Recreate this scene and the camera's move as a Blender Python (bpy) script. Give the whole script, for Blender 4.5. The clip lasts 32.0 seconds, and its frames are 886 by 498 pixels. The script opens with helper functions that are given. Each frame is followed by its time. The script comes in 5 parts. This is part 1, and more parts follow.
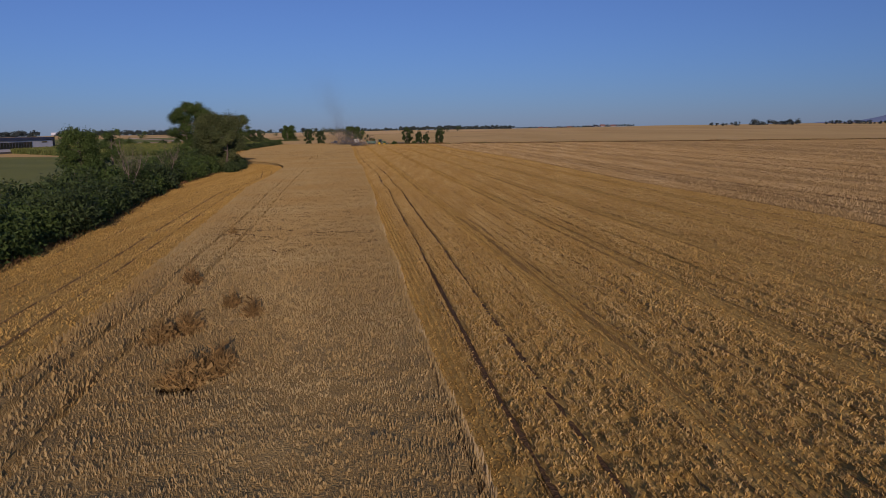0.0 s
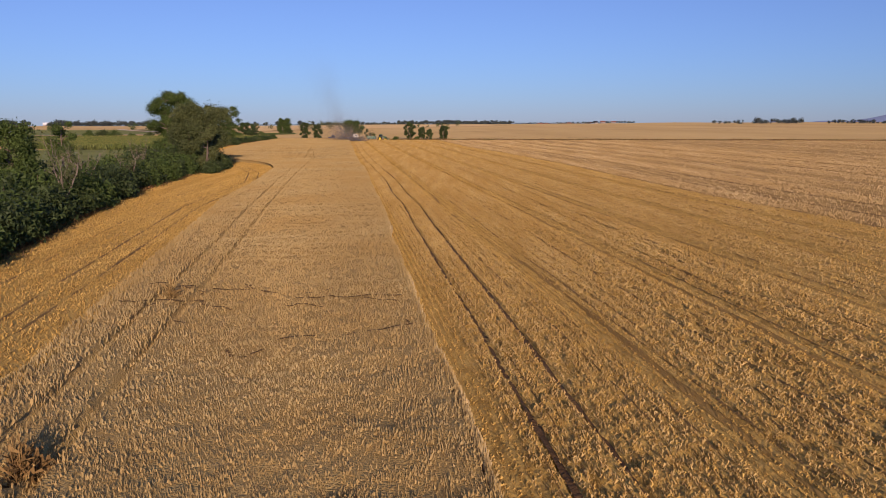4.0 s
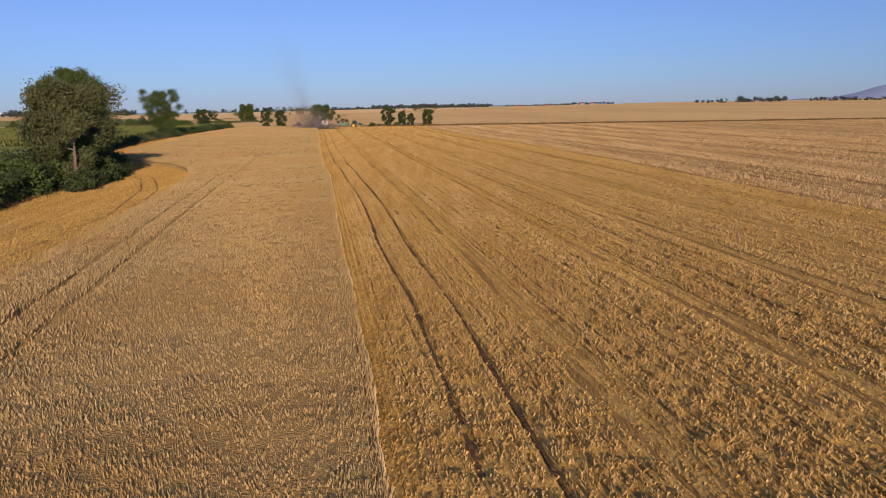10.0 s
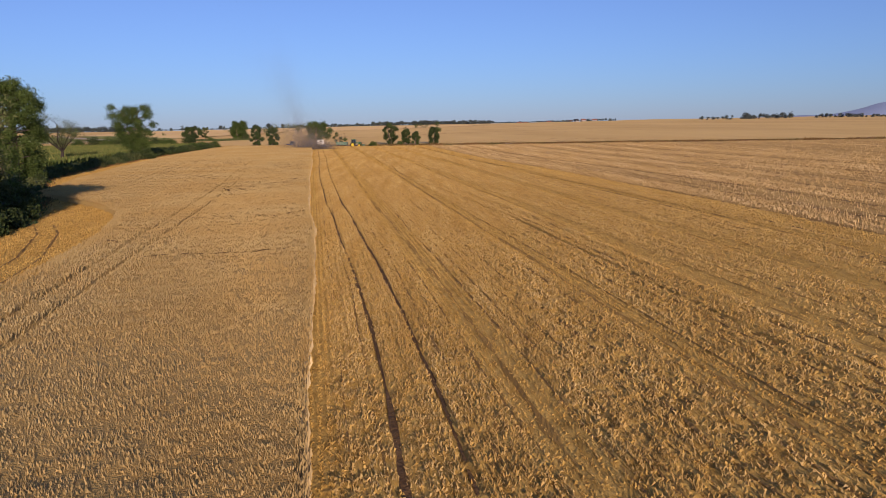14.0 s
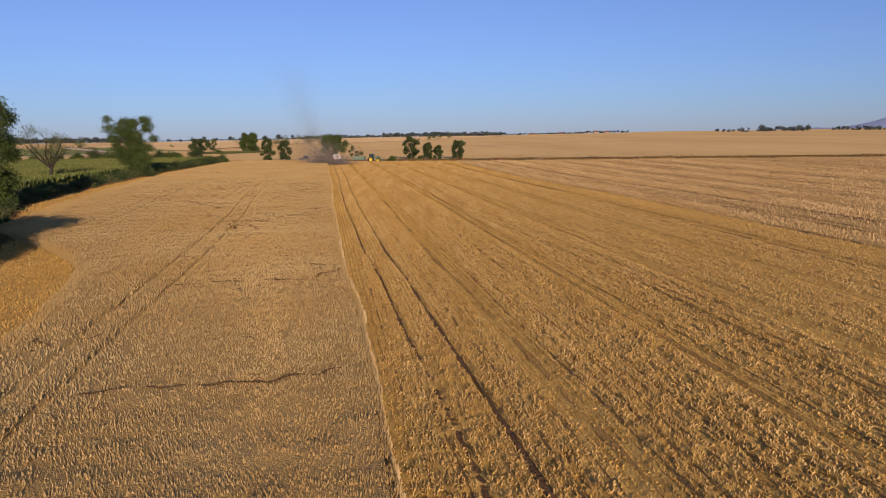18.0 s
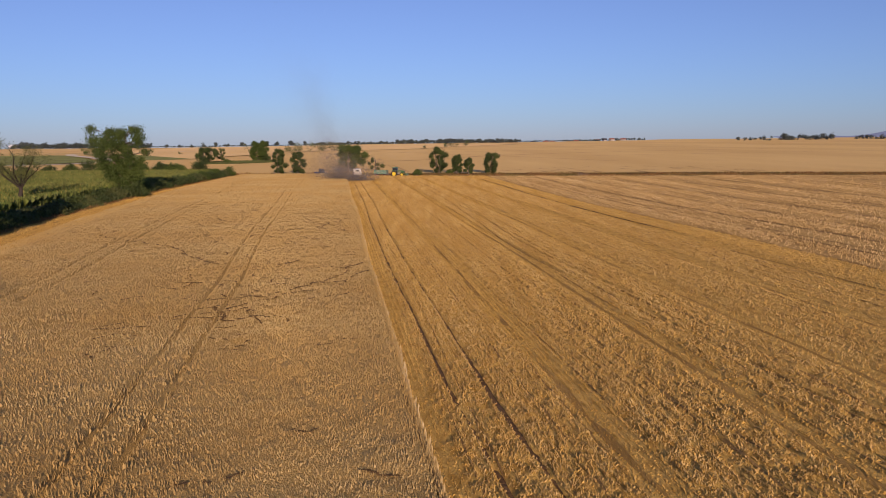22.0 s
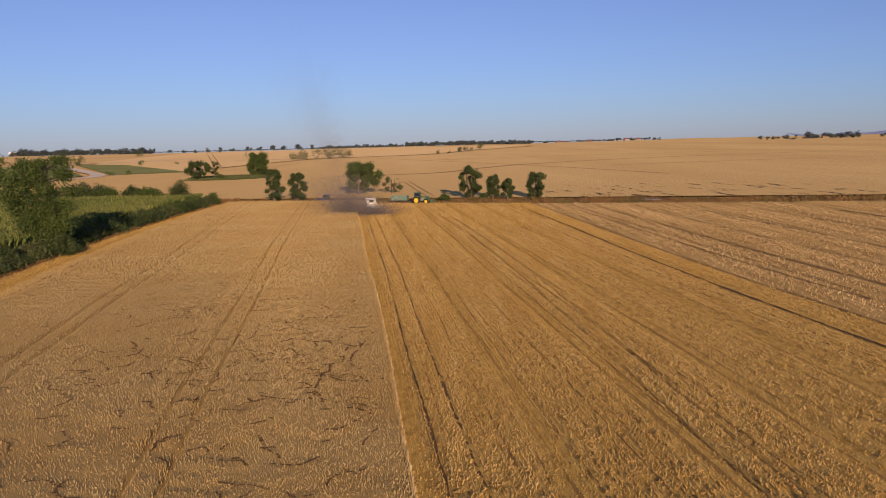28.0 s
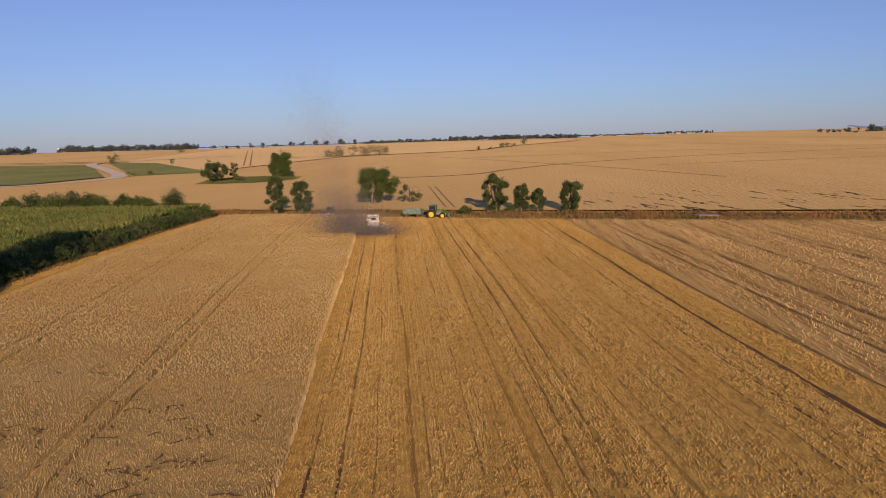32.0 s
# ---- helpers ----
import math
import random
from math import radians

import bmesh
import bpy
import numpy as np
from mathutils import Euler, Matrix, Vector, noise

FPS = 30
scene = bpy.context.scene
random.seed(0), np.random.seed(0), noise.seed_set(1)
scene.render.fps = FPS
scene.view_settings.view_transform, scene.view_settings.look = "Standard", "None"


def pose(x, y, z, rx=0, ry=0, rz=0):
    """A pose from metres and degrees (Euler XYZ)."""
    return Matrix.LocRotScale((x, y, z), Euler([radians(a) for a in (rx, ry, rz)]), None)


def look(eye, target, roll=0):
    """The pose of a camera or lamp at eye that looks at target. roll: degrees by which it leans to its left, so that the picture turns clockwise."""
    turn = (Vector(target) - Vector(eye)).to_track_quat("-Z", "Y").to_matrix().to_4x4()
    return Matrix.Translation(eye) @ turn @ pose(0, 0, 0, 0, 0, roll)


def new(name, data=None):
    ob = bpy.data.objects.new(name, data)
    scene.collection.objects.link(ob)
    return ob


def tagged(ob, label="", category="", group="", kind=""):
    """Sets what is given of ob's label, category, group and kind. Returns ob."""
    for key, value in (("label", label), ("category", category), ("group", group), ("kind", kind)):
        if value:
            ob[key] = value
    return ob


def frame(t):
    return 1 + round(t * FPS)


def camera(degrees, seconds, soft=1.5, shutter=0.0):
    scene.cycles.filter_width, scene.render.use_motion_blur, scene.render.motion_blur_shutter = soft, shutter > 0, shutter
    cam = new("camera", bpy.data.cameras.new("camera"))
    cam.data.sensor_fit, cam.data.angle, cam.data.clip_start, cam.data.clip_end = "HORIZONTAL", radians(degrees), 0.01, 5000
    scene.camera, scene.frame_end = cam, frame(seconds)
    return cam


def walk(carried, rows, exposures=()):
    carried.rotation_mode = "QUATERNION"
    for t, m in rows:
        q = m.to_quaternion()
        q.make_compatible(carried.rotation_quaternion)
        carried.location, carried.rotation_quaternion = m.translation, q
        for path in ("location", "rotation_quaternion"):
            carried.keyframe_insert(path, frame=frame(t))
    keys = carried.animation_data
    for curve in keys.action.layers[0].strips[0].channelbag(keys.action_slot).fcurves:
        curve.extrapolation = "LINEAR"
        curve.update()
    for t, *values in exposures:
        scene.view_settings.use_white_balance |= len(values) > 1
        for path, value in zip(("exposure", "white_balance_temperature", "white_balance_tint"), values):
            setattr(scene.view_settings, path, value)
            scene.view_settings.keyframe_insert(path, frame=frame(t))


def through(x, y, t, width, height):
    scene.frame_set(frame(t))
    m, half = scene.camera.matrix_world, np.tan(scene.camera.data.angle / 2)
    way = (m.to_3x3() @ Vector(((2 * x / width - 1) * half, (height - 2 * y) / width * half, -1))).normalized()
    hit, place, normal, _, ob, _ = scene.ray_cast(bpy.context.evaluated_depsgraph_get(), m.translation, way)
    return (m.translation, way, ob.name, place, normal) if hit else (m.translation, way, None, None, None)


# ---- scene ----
cam = camera(60.6, 32.0, soft=0.9)
# seconds, stops, kelvin, tint
LOOKS = [(0, -0.85, 5420, 32), (0.5, -0.62, 5510, 32), (1, -0.34, 5620, 33), (2.5, -0.08, 5820, 34), (5, 0.0, 5930, 34), (13, 0.0, 5860, 31), (22, 0.0, 6270, 34), (32, -0.03, 6560, 35)]
# seconds, eye x y z, yaw, pitch, roll
PATH = [
    (0.0, -0.22, 0.91, 8.22, -0.17, -9.21, -0.84),
    (0.5, -0.51, 3.21, 8.38, -0.21, -9.19, -0.76),
    (1.0, -0.80, 5.64, 8.49, -0.23, -9.18, -0.66),
    (1.5, -1.16, 8.18, 8.55, -0.26, -9.21, -0.58),
    (2.0, -1.54, 10.87, 8.61, -0.26, -9.25, -0.49),
    (2.5, -1.96, 13.72, 8.62, -0.32, -9.32, -0.41),
    (4.5, -4.00, 25.57, 8.40, -0.55, -9.72, -0.06),
    (5.0, -4.60, 28.94, 8.32, -0.65, -9.81, 0.01),
    (5.5, -5.20, 32.47, 8.25, -0.78, -9.92, 0.04),
    (6.0, -5.76, 36.15, 8.20, -0.94, -10.04, 0.08),
    (6.5, -6.24, 39.94, 8.16, -1.09, -10.15, 0.02),
    (7.0, -6.61, 43.86, 8.11, -1.27, -10.29, -0.04),
    (7.5, -6.88, 47.88, 8.08, -1.43, -10.42, -0.20),
    (8.0, -7.04, 51.98, 8.05, -1.60, -10.54, -0.37),
    (8.5, -7.07, 56.17, 8.02, -1.79, -10.65, -0.53),
    (9.0, -7.02, 60.41, 8.02, -1.93, -10.72, -0.75),
    (9.5, -6.85, 64.73, 8.01, -2.08, -10.77, -0.94),
    (10.0, -6.66, 69.12, 8.00, -2.22, -10.82, -1.08),
    (10.5, -6.51, 73.51, 7.99, -2.33, -10.80, -1.23),
    (11.0, -6.46, 77.81, 8.02, -2.48, -10.74, -1.28),
    (11.5, -6.52, 81.88, 8.05, -2.59, -10.65, -1.30),
    (12.0, -6.71, 85.70, 8.10, -2.45, -10.46, -1.25),
    (12.5, -7.05, 89.13, 8.16, -2.33, -10.24, -1.19),
    (13.0, -7.47, 92.27, 8.18, -2.33, -10.01, -1.11),
    (13.5, -8.00, 95.11, 8.24, -2.31, -9.80, -1.09),
    (14.0, -8.55, 97.74, 8.28, -2.29, -9.61, -1.06),
    (14.5, -9.10, 100.19, 8.33, -2.24, -9.48, -1.08),
    (16.5, -11.34, 109.81, 8.65, -2.00, -8.99, -1.01),
    (17.0, -11.89, 112.40, 8.77, -1.90, -8.93, -0.98),
    (17.5, -12.41, 115.13, 8.91, -1.79, -8.84, -0.94),
    (18.0, -12.96, 118.06, 9.05, -1.68, -8.78, -0.88),
    (18.5, -13.52, 121.15, 9.20, -1.59, -8.71, -0.83),
    (19.0, -14.08, 124.35, 9.36, -1.49, -8.65, -0.81),
    (19.5, -14.69, 127.67, 9.51, -1.38, -8.58, -0.76),
    (20.0, -15.31, 131.05, 9.68, -1.28, -8.50, -0.74),
    (20.5, -16.00, 134.53, 9.88, -1.19, -8.49, -0.61),
    (21.0, -16.66, 138.05, 10.07, -1.08, -8.42, -0.62),
    (21.5, -17.35, 141.61, 10.31, -0.96, -8.36, -0.63),
    (22.0, -18.07, 145.19, 10.62, -0.87, -8.32, -0.60),
    (22.5, -18.84, 148.84, 10.94, -0.78, -8.28, -0.54),
    (23.0, -19.61, 152.53, 11.27, -0.68, -8.25, -0.52),
    (23.5, -20.38, 156.23, 11.64, -0.58, -8.21, -0.49),
    (24.0, -21.14, 159.94, 12.01, -0.52, -8.19, -0.46),
    (24.5, -21.89, 163.59, 12.38, -0.49, -8.18, -0.46),
    (25.0, -22.56, 167.26, 12.76, -0.45, -8.19, -0.50),
    (25.5, -23.15, 170.93, 13.12, -0.39, -8.19, -0.56),
    (26.0, -23.56, 174.58, 13.46, -0.33, -8.21, -0.66),
    (26.5, -23.71, 178.28, 13.78, -0.28, -8.23, -0.78),
    (28.5, -22.87, 193.06, 15.01, -0.12, -8.35, -1.30),
    (29.0, -22.35, 196.19, 15.29, 0.02, -8.40, -1.38),
    (29.5, -21.72, 199.06, 15.59, 0.33, -8.46, -1.43),
    (30.0, -21.04, 201.90, 15.91, 0.83, -8.51, -1.45),
    (30.5, -20.20, 204.70, 16.21, 1.36, -8.55, -1.46),
    (31.0, -19.26, 207.47, 16.48, 1.92, -8.60, -1.46),
    (31.5, -18.36, 210.29, 16.70, 2.60, -8.66, -1.44),
    (32.0, -17.51, 213.35, 16.88, 3.37, -8.74, -1.42),
]
walk(cam, [(t, look((x, y, z), (x - math.sin(radians(yaw)) * math.cos(radians(pitch)), y + math.cos(radians(yaw)) * math.cos(radians(pitch)), z + math.sin(radians(pitch))), roll)) for t, x, y, z, yaw, pitch, roll in PATH], LOOKS)

# ---- light ----
SUN_UP, SUN_TURN = 13.8, 168.5
world = bpy.data.worlds.new("world")
scene.world = world
world.use_nodes = True
sky = world.node_tree.nodes.new("ShaderNodeTexSky")
sky.sky_type, sky.sun_disc = "NISHITA", False
sky.sun_elevation, sky.sun_rotation = radians(SUN_UP), radians(SUN_TURN)
sky.altitude, sky.air_density, sky.dust_density, sky.ozone_density = 100, 1.0, 0.05, 8.2
back = world.node_tree.nodes["Background"]
back.inputs["Strength"].default_value = 0.092
haze = world.node_tree.nodes.new("ShaderNodeHueSaturation")
haze.inputs["Hue"].default_value, haze.inputs["Saturation"].default_value, haze.inputs["Value"].default_value = 0.498, 0.83, 1.1
world.node_tree.links.new(sky.outputs["Color"], haze.inputs["Color"])
world.node_tree.links.new(haze.outputs["Color"], back.inputs["Color"])
sun = new("sun", bpy.data.lights.new("sun", "SUN"))
sun.data.energy, sun.data.angle, sun.data.color = 5.0, radians(0.6), (1.0, 0.78, 0.50)
sun.matrix_world = look((200 * math.sin(radians(SUN_TURN)), 200 * math.cos(radians(SUN_TURN)), 200 * math.tan(radians(SUN_UP))), (0, 0, 0))


# ---- materials ----
def mix_rgb(nt, fac, a, b, mode="MIX"):
    n = nt.nodes.new("ShaderNodeMix")
    n.data_type, n.blend_type = "RGBA", mode
    for value, socket in ((fac, n.inputs[0]), (a, n.inputs[6]), (b, n.inputs[7])):
        if isinstance(value, bpy.types.NodeSocket):
            nt.links.new(value, socket)
        elif isinstance(value, tuple):
            socket.default_value = (*value, 1)
        else:
            socket.default_value = value
    return n.outputs[2]


def ramp(nt, value, lo, hi):
    n = nt.nodes.new("ShaderNodeMapRange")
    n.inputs[1].default_value, n.inputs[2].default_value = lo, hi
    nt.links.new(value, n.inputs[0])
    return n.outputs[0]


def surface(name, base, other, third=None, fine=8.0, broad=0.15, rough=0.9, bump=0.3, bump_size=0.05, turn=0.0, stretch=(1, 1, 1),
            islands=0.0, metal=0.0, through=0.0, spec=0.2, wide=(0.35, 0.65), fuzz=0.0, grain=0.0):
    """A procedural material: base and other mixed by a fine noise, third by a broad one, with bump; islands: how far pieces vary."""
    m = bpy.data.materials.new(name)
    m.use_nodes = True
    nt = m.node_tree
    bsdf = nt.nodes["Principled BSDF"]
    geo = nt.nodes.new("ShaderNodeNewGeometry")
    place = nt.nodes.new("ShaderNodeMapping")
    place.inputs["Rotation"].default_value = (0, 0, radians(turn))
    place.inputs["Scale"].default_value = stretch
    nt.links.new(geo.outputs["Position"], place.inputs["Vector"])

    def noisy(scale, detail):
        n = nt.nodes.new("ShaderNodeTexNoise")
        n.inputs["Scale"].default_value, n.inputs["Detail"].default_value = scale, detail
        nt.links.new(place.outputs[0], n.inputs["Vector"])
        return n.outputs[0]

    small, large = noisy(fine, 4), noisy(broad, 3)
    colour = mix_rgb(nt, ramp(nt, small, 0.35, 0.65), base, other)
    if third:
        colour = mix_rgb(nt, ramp(nt, large, *wide), colour, third)
    if islands:
        hsv = nt.nodes.new("ShaderNodeHueSaturation")
        val = nt.nodes.new("ShaderNodeMapRange")
        val.inputs[3].default_value, val.inputs[4].default_value = 1 - islands, 1 + islands
        nt.links.new(geo.outputs["Random Per Island"], val.inputs[0])
        nt.links.new(val.outputs[0], hsv.inputs["Value"])
        nt.links.new(colour, hsv.inputs["Color"])
        colour = hsv.outputs[0]
    nt.links.new(colour, bsdf.inputs["Base Color"])
    bsdf.inputs["Roughness"].default_value, bsdf.inputs["Metallic"].default_value = rough, metal
    bsdf.inputs["Specular IOR Level"].default_value = spec
    if fuzz:
        bsdf.inputs["Sheen Weight"].default_value, bsdf.inputs["Sheen Roughness"].default_value = fuzz, 0.6
        bsdf.inputs["Sheen Tint"].default_value = (*other, 1)
    if bump:
        b = nt.nodes.new("ShaderNodeBump")
        b.inputs["Strength"].default_value, b.inputs["Distance"].default_value = bump, bump_size
        nt.links.new(noisy(grain, 2) if grain else small, b.inputs["Height"])
        nt.links.new(b.outputs[0], bsdf.inputs["Normal"])
    if through:
        tr = nt.nodes.new("ShaderNodeBsdfTranslucent")
        nt.links.new(colour, tr.inputs["Color"])
        mixer = nt.nodes.new("ShaderNodeMixShader")
        mixer.inputs[0].default_value = through
        nt.links.new(bsdf.outputs[0], mixer.inputs[1])
        nt.links.new(tr.outputs[0], mixer.inputs[2])
        nt.links.new(mixer.outputs[0], nt.nodes["Material Output"].inputs["Surface"])
    return m


ROWS_TURN = -7.1
WHEAT = surface("standing_wheat", (0.43, 0.315, 0.125), (0.50, 0.38, 0.168), (0.43, 0.295, 0.105), fine=3, broad=0.10, islands=0.18, through=0.2, bump=0)
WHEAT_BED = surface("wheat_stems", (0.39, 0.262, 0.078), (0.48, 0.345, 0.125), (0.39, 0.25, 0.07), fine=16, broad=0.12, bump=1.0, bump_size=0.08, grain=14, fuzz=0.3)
STUBBLE = surface("stubble_straw", (0.51, 0.325, 0.075), (0.60, 0.405, 0.115), (0.42, 0.26, 0.056), fine=2, broad=0.6, islands=0.27, through=0.15, bump=0, turn=ROWS_TURN, stretch=(1, 0.06, 1))
STUBBLE_BED = surface("stubble_ground", (0.50, 0.31, 0.062), (0.60, 0.395, 0.10), (0.35, 0.205, 0.038), fine=13, broad=2.6, bump=1.0, bump_size=0.07, grain=14, turn=ROWS_TURN, stretch=(1, 0.4, 1), fuzz=0.3, wide=(0.42, 0.66))
CHAFF = surface("chaff_and_straw", (0.49, 0.335, 0.115), (0.58, 0.415, 0.16), (0.42, 0.27, 0.08), fine=2, broad=0.6, islands=0.27, through=0.15, bump=0, turn=ROWS_TURN, stretch=(1, 0.1, 1))
EDGE_STRAW = surface("edge_straw", (0.50, 0.385, 0.19), (0.57, 0.45, 0.24), (0.44, 0.325, 0.15), fine=2, broad=0.3, islands=0.25, through=0.15, bump=0)
PALE = surface("pale_residue", (0.53, 0.375, 0.16), (0.62, 0.46, 0.225), (0.43, 0.29, 0.11), fine=2, broad=0.35, islands=0.28, through=0.1, bump=0, turn=ROWS_TURN, stretch=(1, 0.1, 1))
PALE_BED = surface("pale_residue_ground", (0.40, 0.25, 0.07), (0.48, 0.32, 0.10), (0.26, 0.15, 0.036), fine=6, broad=0.7, bump=1.0, bump_size=0.3, grain=3, turn=ROWS_TURN, stretch=(1, 0.06, 1), fuzz=0.3, wide=(0.44, 0.62))
SOIL = surface("track_soil", (0.16, 0.09, 0.032), (0.22, 0.13, 0.048), (0.12, 0.066, 0.024), fine=7, broad=0.8, bump=1.0, bump_size=0.08)
# Soil brown that also stands for the shade inside the wheat's gaps.
CRACK = surface("soil_and_gap_shade", (0.18, 0.105, 0.038), (0.25, 0.15, 0.055), (0.13, 0.075, 0.027), fine=7, broad=0.8, bump=1.0, bump_size=0.08)
FURROW = surface("furrow_soil", (0.30, 0.178, 0.05), (0.38, 0.232, 0.068), (0.23, 0.135, 0.038), fine=7, broad=0.9, bump=1.0, bump_size=0.08)
BARE_STUBBLE = surface("bare_stubble_strip", (0.34, 0.20, 0.045), (0.43, 0.265, 0.065), (0.27, 0.155, 0.034), fine=9, broad=0.5, bump=1.0, bump_size=0.08, grain=14, turn=ROWS_TURN, stretch=(1, 0.2, 1), fuzz=0.2)
FAR_WHEAT = surface("far_wheat", (0.43, 0.30, 0.105), (0.49, 0.345, 0.128), (0.35, 0.235, 0.075), fine=0.06, broad=0.012, bump=1.0, bump_size=0.35, grain=1.2, turn=25, stretch=(1, 0.2, 1), fuzz=0.4)
FAR_LINE = surface("far_field_line", (0.25, 0.155, 0.06), (0.31, 0.20, 0.08), (0.21, 0.13, 0.05), fine=0.5, broad=0.05, bump=0.6, bump_size=0.3, fuzz=0.2)
FAR_STUBBLE = surface("far_stubble", (0.58, 0.42, 0.185), (0.53, 0.38, 0.16), (0.48, 0.34, 0.145), fine=0.1, broad=0.01, bump=1.0, bump_size=0.4, grain=2.5, stretch=(1, 0.2, 1), fuzz=0.5)
LAND = surface("land", (0.42, 0.29, 0.105), (0.47, 0.33, 0.125), (0.36, 0.24, 0.08), fine=0.06, broad=0.01, bump=1.0, bump_size=0.35, grain=1.2, turn=25, stretch=(1, 0.2, 1), fuzz=0.4)
MEADOW = surface("meadow", (0.19, 0.21, 0.045), (0.23, 0.24, 0.056), (0.14, 0.16, 0.038), fine=0.8, broad=0.03, bump=0.8, bump_size=0.3, grain=2.0, fuzz=0.25)
DRY_GRASS = surface("dry_grass", (0.34, 0.22, 0.09), (0.26, 0.19, 0.075), (0.18, 0.17, 0.06), fine=3, broad=0.15, islands=0.35, through=0.15, bump=0)
CORN_LEAF = surface("maize_leaf", (0.072, 0.108, 0.022), (0.115, 0.15, 0.032), (0.145, 0.165, 0.04), fine=0.8, broad=0.05, islands=0.4, through=0.2, bump=0, rough=0.6)
TASSEL = surface("maize_tassel", (0.22, 0.20, 0.05), (0.28, 0.245, 0.065), (0.16, 0.165, 0.04), fine=0.8, broad=0.05, islands=0.3, through=0.2, bump=0)
DITCH_STRAW = surface("brown_ditch_grass", (0.20, 0.105, 0.04), (0.26, 0.145, 0.052), (0.13, 0.105, 0.034), fine=2, broad=0.12, islands=0.35, through=0.15, bump=0)
WEEDY_SOIL = surface("weedy_soil", (0.05, 0.06, 0.02), (0.08, 0.085, 0.03), (0.10, 0.075, 0.035), fine=2, broad=0.2, bump=0.8, bump_size=0.2)
LEAF = surface("leaf_green", (0.078, 0.122, 0.026), (0.115, 0.16, 0.036), (0.062, 0.098, 0.023), fine=1.2, broad=0.3, islands=0.3, through=0.3, bump=0, rough=0.6)
LEAF_GREY = surface("leaf_grey_green", (0.105, 0.128, 0.04), (0.145, 0.16, 0.056), (0.08, 0.10, 0.034), fine=1.2, broad=0.25, islands=0.25, through=0.28, bump=0, rough=0.65)
LEAF_DARK = surface("leaf_dark", (0.056, 0.085, 0.024), (0.086, 0.118, 0.034), (0.045, 0.068, 0.022), fine=1.2, broad=0.2, islands=0.4, through=0.25, bump=0, rough=0.6)
# Far leaves carry distance haze as a grey-blue tint in their colour.
LEAF_HAZED = surface("leaf_hazed", (0.058, 0.076, 0.066), (0.075, 0.092, 0.08), (0.052, 0.068, 0.066), fine=0.3, broad=0.02, islands=0.25, bump=0)
BARK = surface("bark", (0.16, 0.12, 0.085), (0.10, 0.075, 0.05), (0.21, 0.17, 0.125), fine=6, broad=0.8, bump=0.8, bump_size=0.05, stretch=(1, 1, 0.2))
DARK_BARK = surface("dark_bark", (0.035, 0.028, 0.022), (0.025, 0.02, 0.017), (0.05, 0.04, 0.032), fine=6, broad=0.8, bump=0.8, bump_size=0.05, stretch=(1, 1, 0.2))
DEAD_WOOD = surface("dead_wood", (0.20, 0.16, 0.115), (0.14, 0.11, 0.08), (0.25, 0.205, 0.155), fine=6, broad=0.8, bump=0.6, bump_size=0.03, stretch=(1, 1, 0.2))
SAND = surface("sandy_track", (0.46, 0.41, 0.30), (0.42, 0.37, 0.27), (0.50, 0.45, 0.33), fine=0.8, broad=0.06, bump=0.4, bump_size=0.1, fuzz=0.3)


# ---- mesh helpers ----
def link_arrays(name, verts, faces, material, smooth=False, parent=None, label=""):
    """One mesh object from an array of places and an array of triangles or quads."""
    me = bpy.data.meshes.new(name)
    verts, faces = np.asarray(verts, np.float32), np.asarray(faces, np.int32)
    n = faces.shape[1]
    me.vertices.add(len(verts))
    me.vertices.foreach_set("co", verts.ravel())
    me.loops.add(faces.size)
    me.loops.foreach_set("vertex_index", faces.ravel())
    me.polygons.add(len(faces))
    me.polygons.foreach_set("loop_start", np.arange(0, faces.size, n, dtype=np.int32))
    me.polygons.foreach_set("use_smooth", np.full(len(faces), smooth))
    me.update(calc_edges=True)
    me.materials.append(material)
    ob = new(name, me)
    if parent:
        ob.parent = parent
    if label:
        ob["label"] = label
    return ob


def grid_faces(rows, cols, keep=None):
    i = np.arange(rows * cols).reshape(rows, cols)
    f = np.stack([i[:-1, :-1], i[:-1, 1:], i[1:, 1:], i[1:, :-1]], -1)
    return f[keep] if keep is not None else f.reshape(-1, 4)


def hashed(ix, iy, seed):
    v = np.sin(ix * 127.1 + iy * 311.7 + seed * 74.7) * 43758.5453
    return v - np.floor(v)


def rough(x, y, seed=0):
    """Smooth value noise, 0 to 1, over arrays."""
    ix, iy = np.floor(x), np.floor(y)
    fx, fy = x - ix, y - iy
    fx, fy = fx * fx * (3 - 2 * fx), fy * fy * (3 - 2 * fy)
    a, b = hashed(ix, iy, seed), hashed(ix + 1, iy, seed)
    c, d = hashed(ix, iy + 1, seed), hashed(ix + 1, iy + 1, seed)
    return (a * (1 - fx) + b * fx) * (1 - fy) + (c * (1 - fx) + d * fx) * fy


def rough2(x, y, seed=0):
    return 0.6 * rough(x, y, seed) + 0.28 * rough(x * 2.1, y * 2.1, seed + 1) + 0.12 * rough(x * 4.3, y * 4.3, seed + 2)


rng = np.random.default_rng(7)


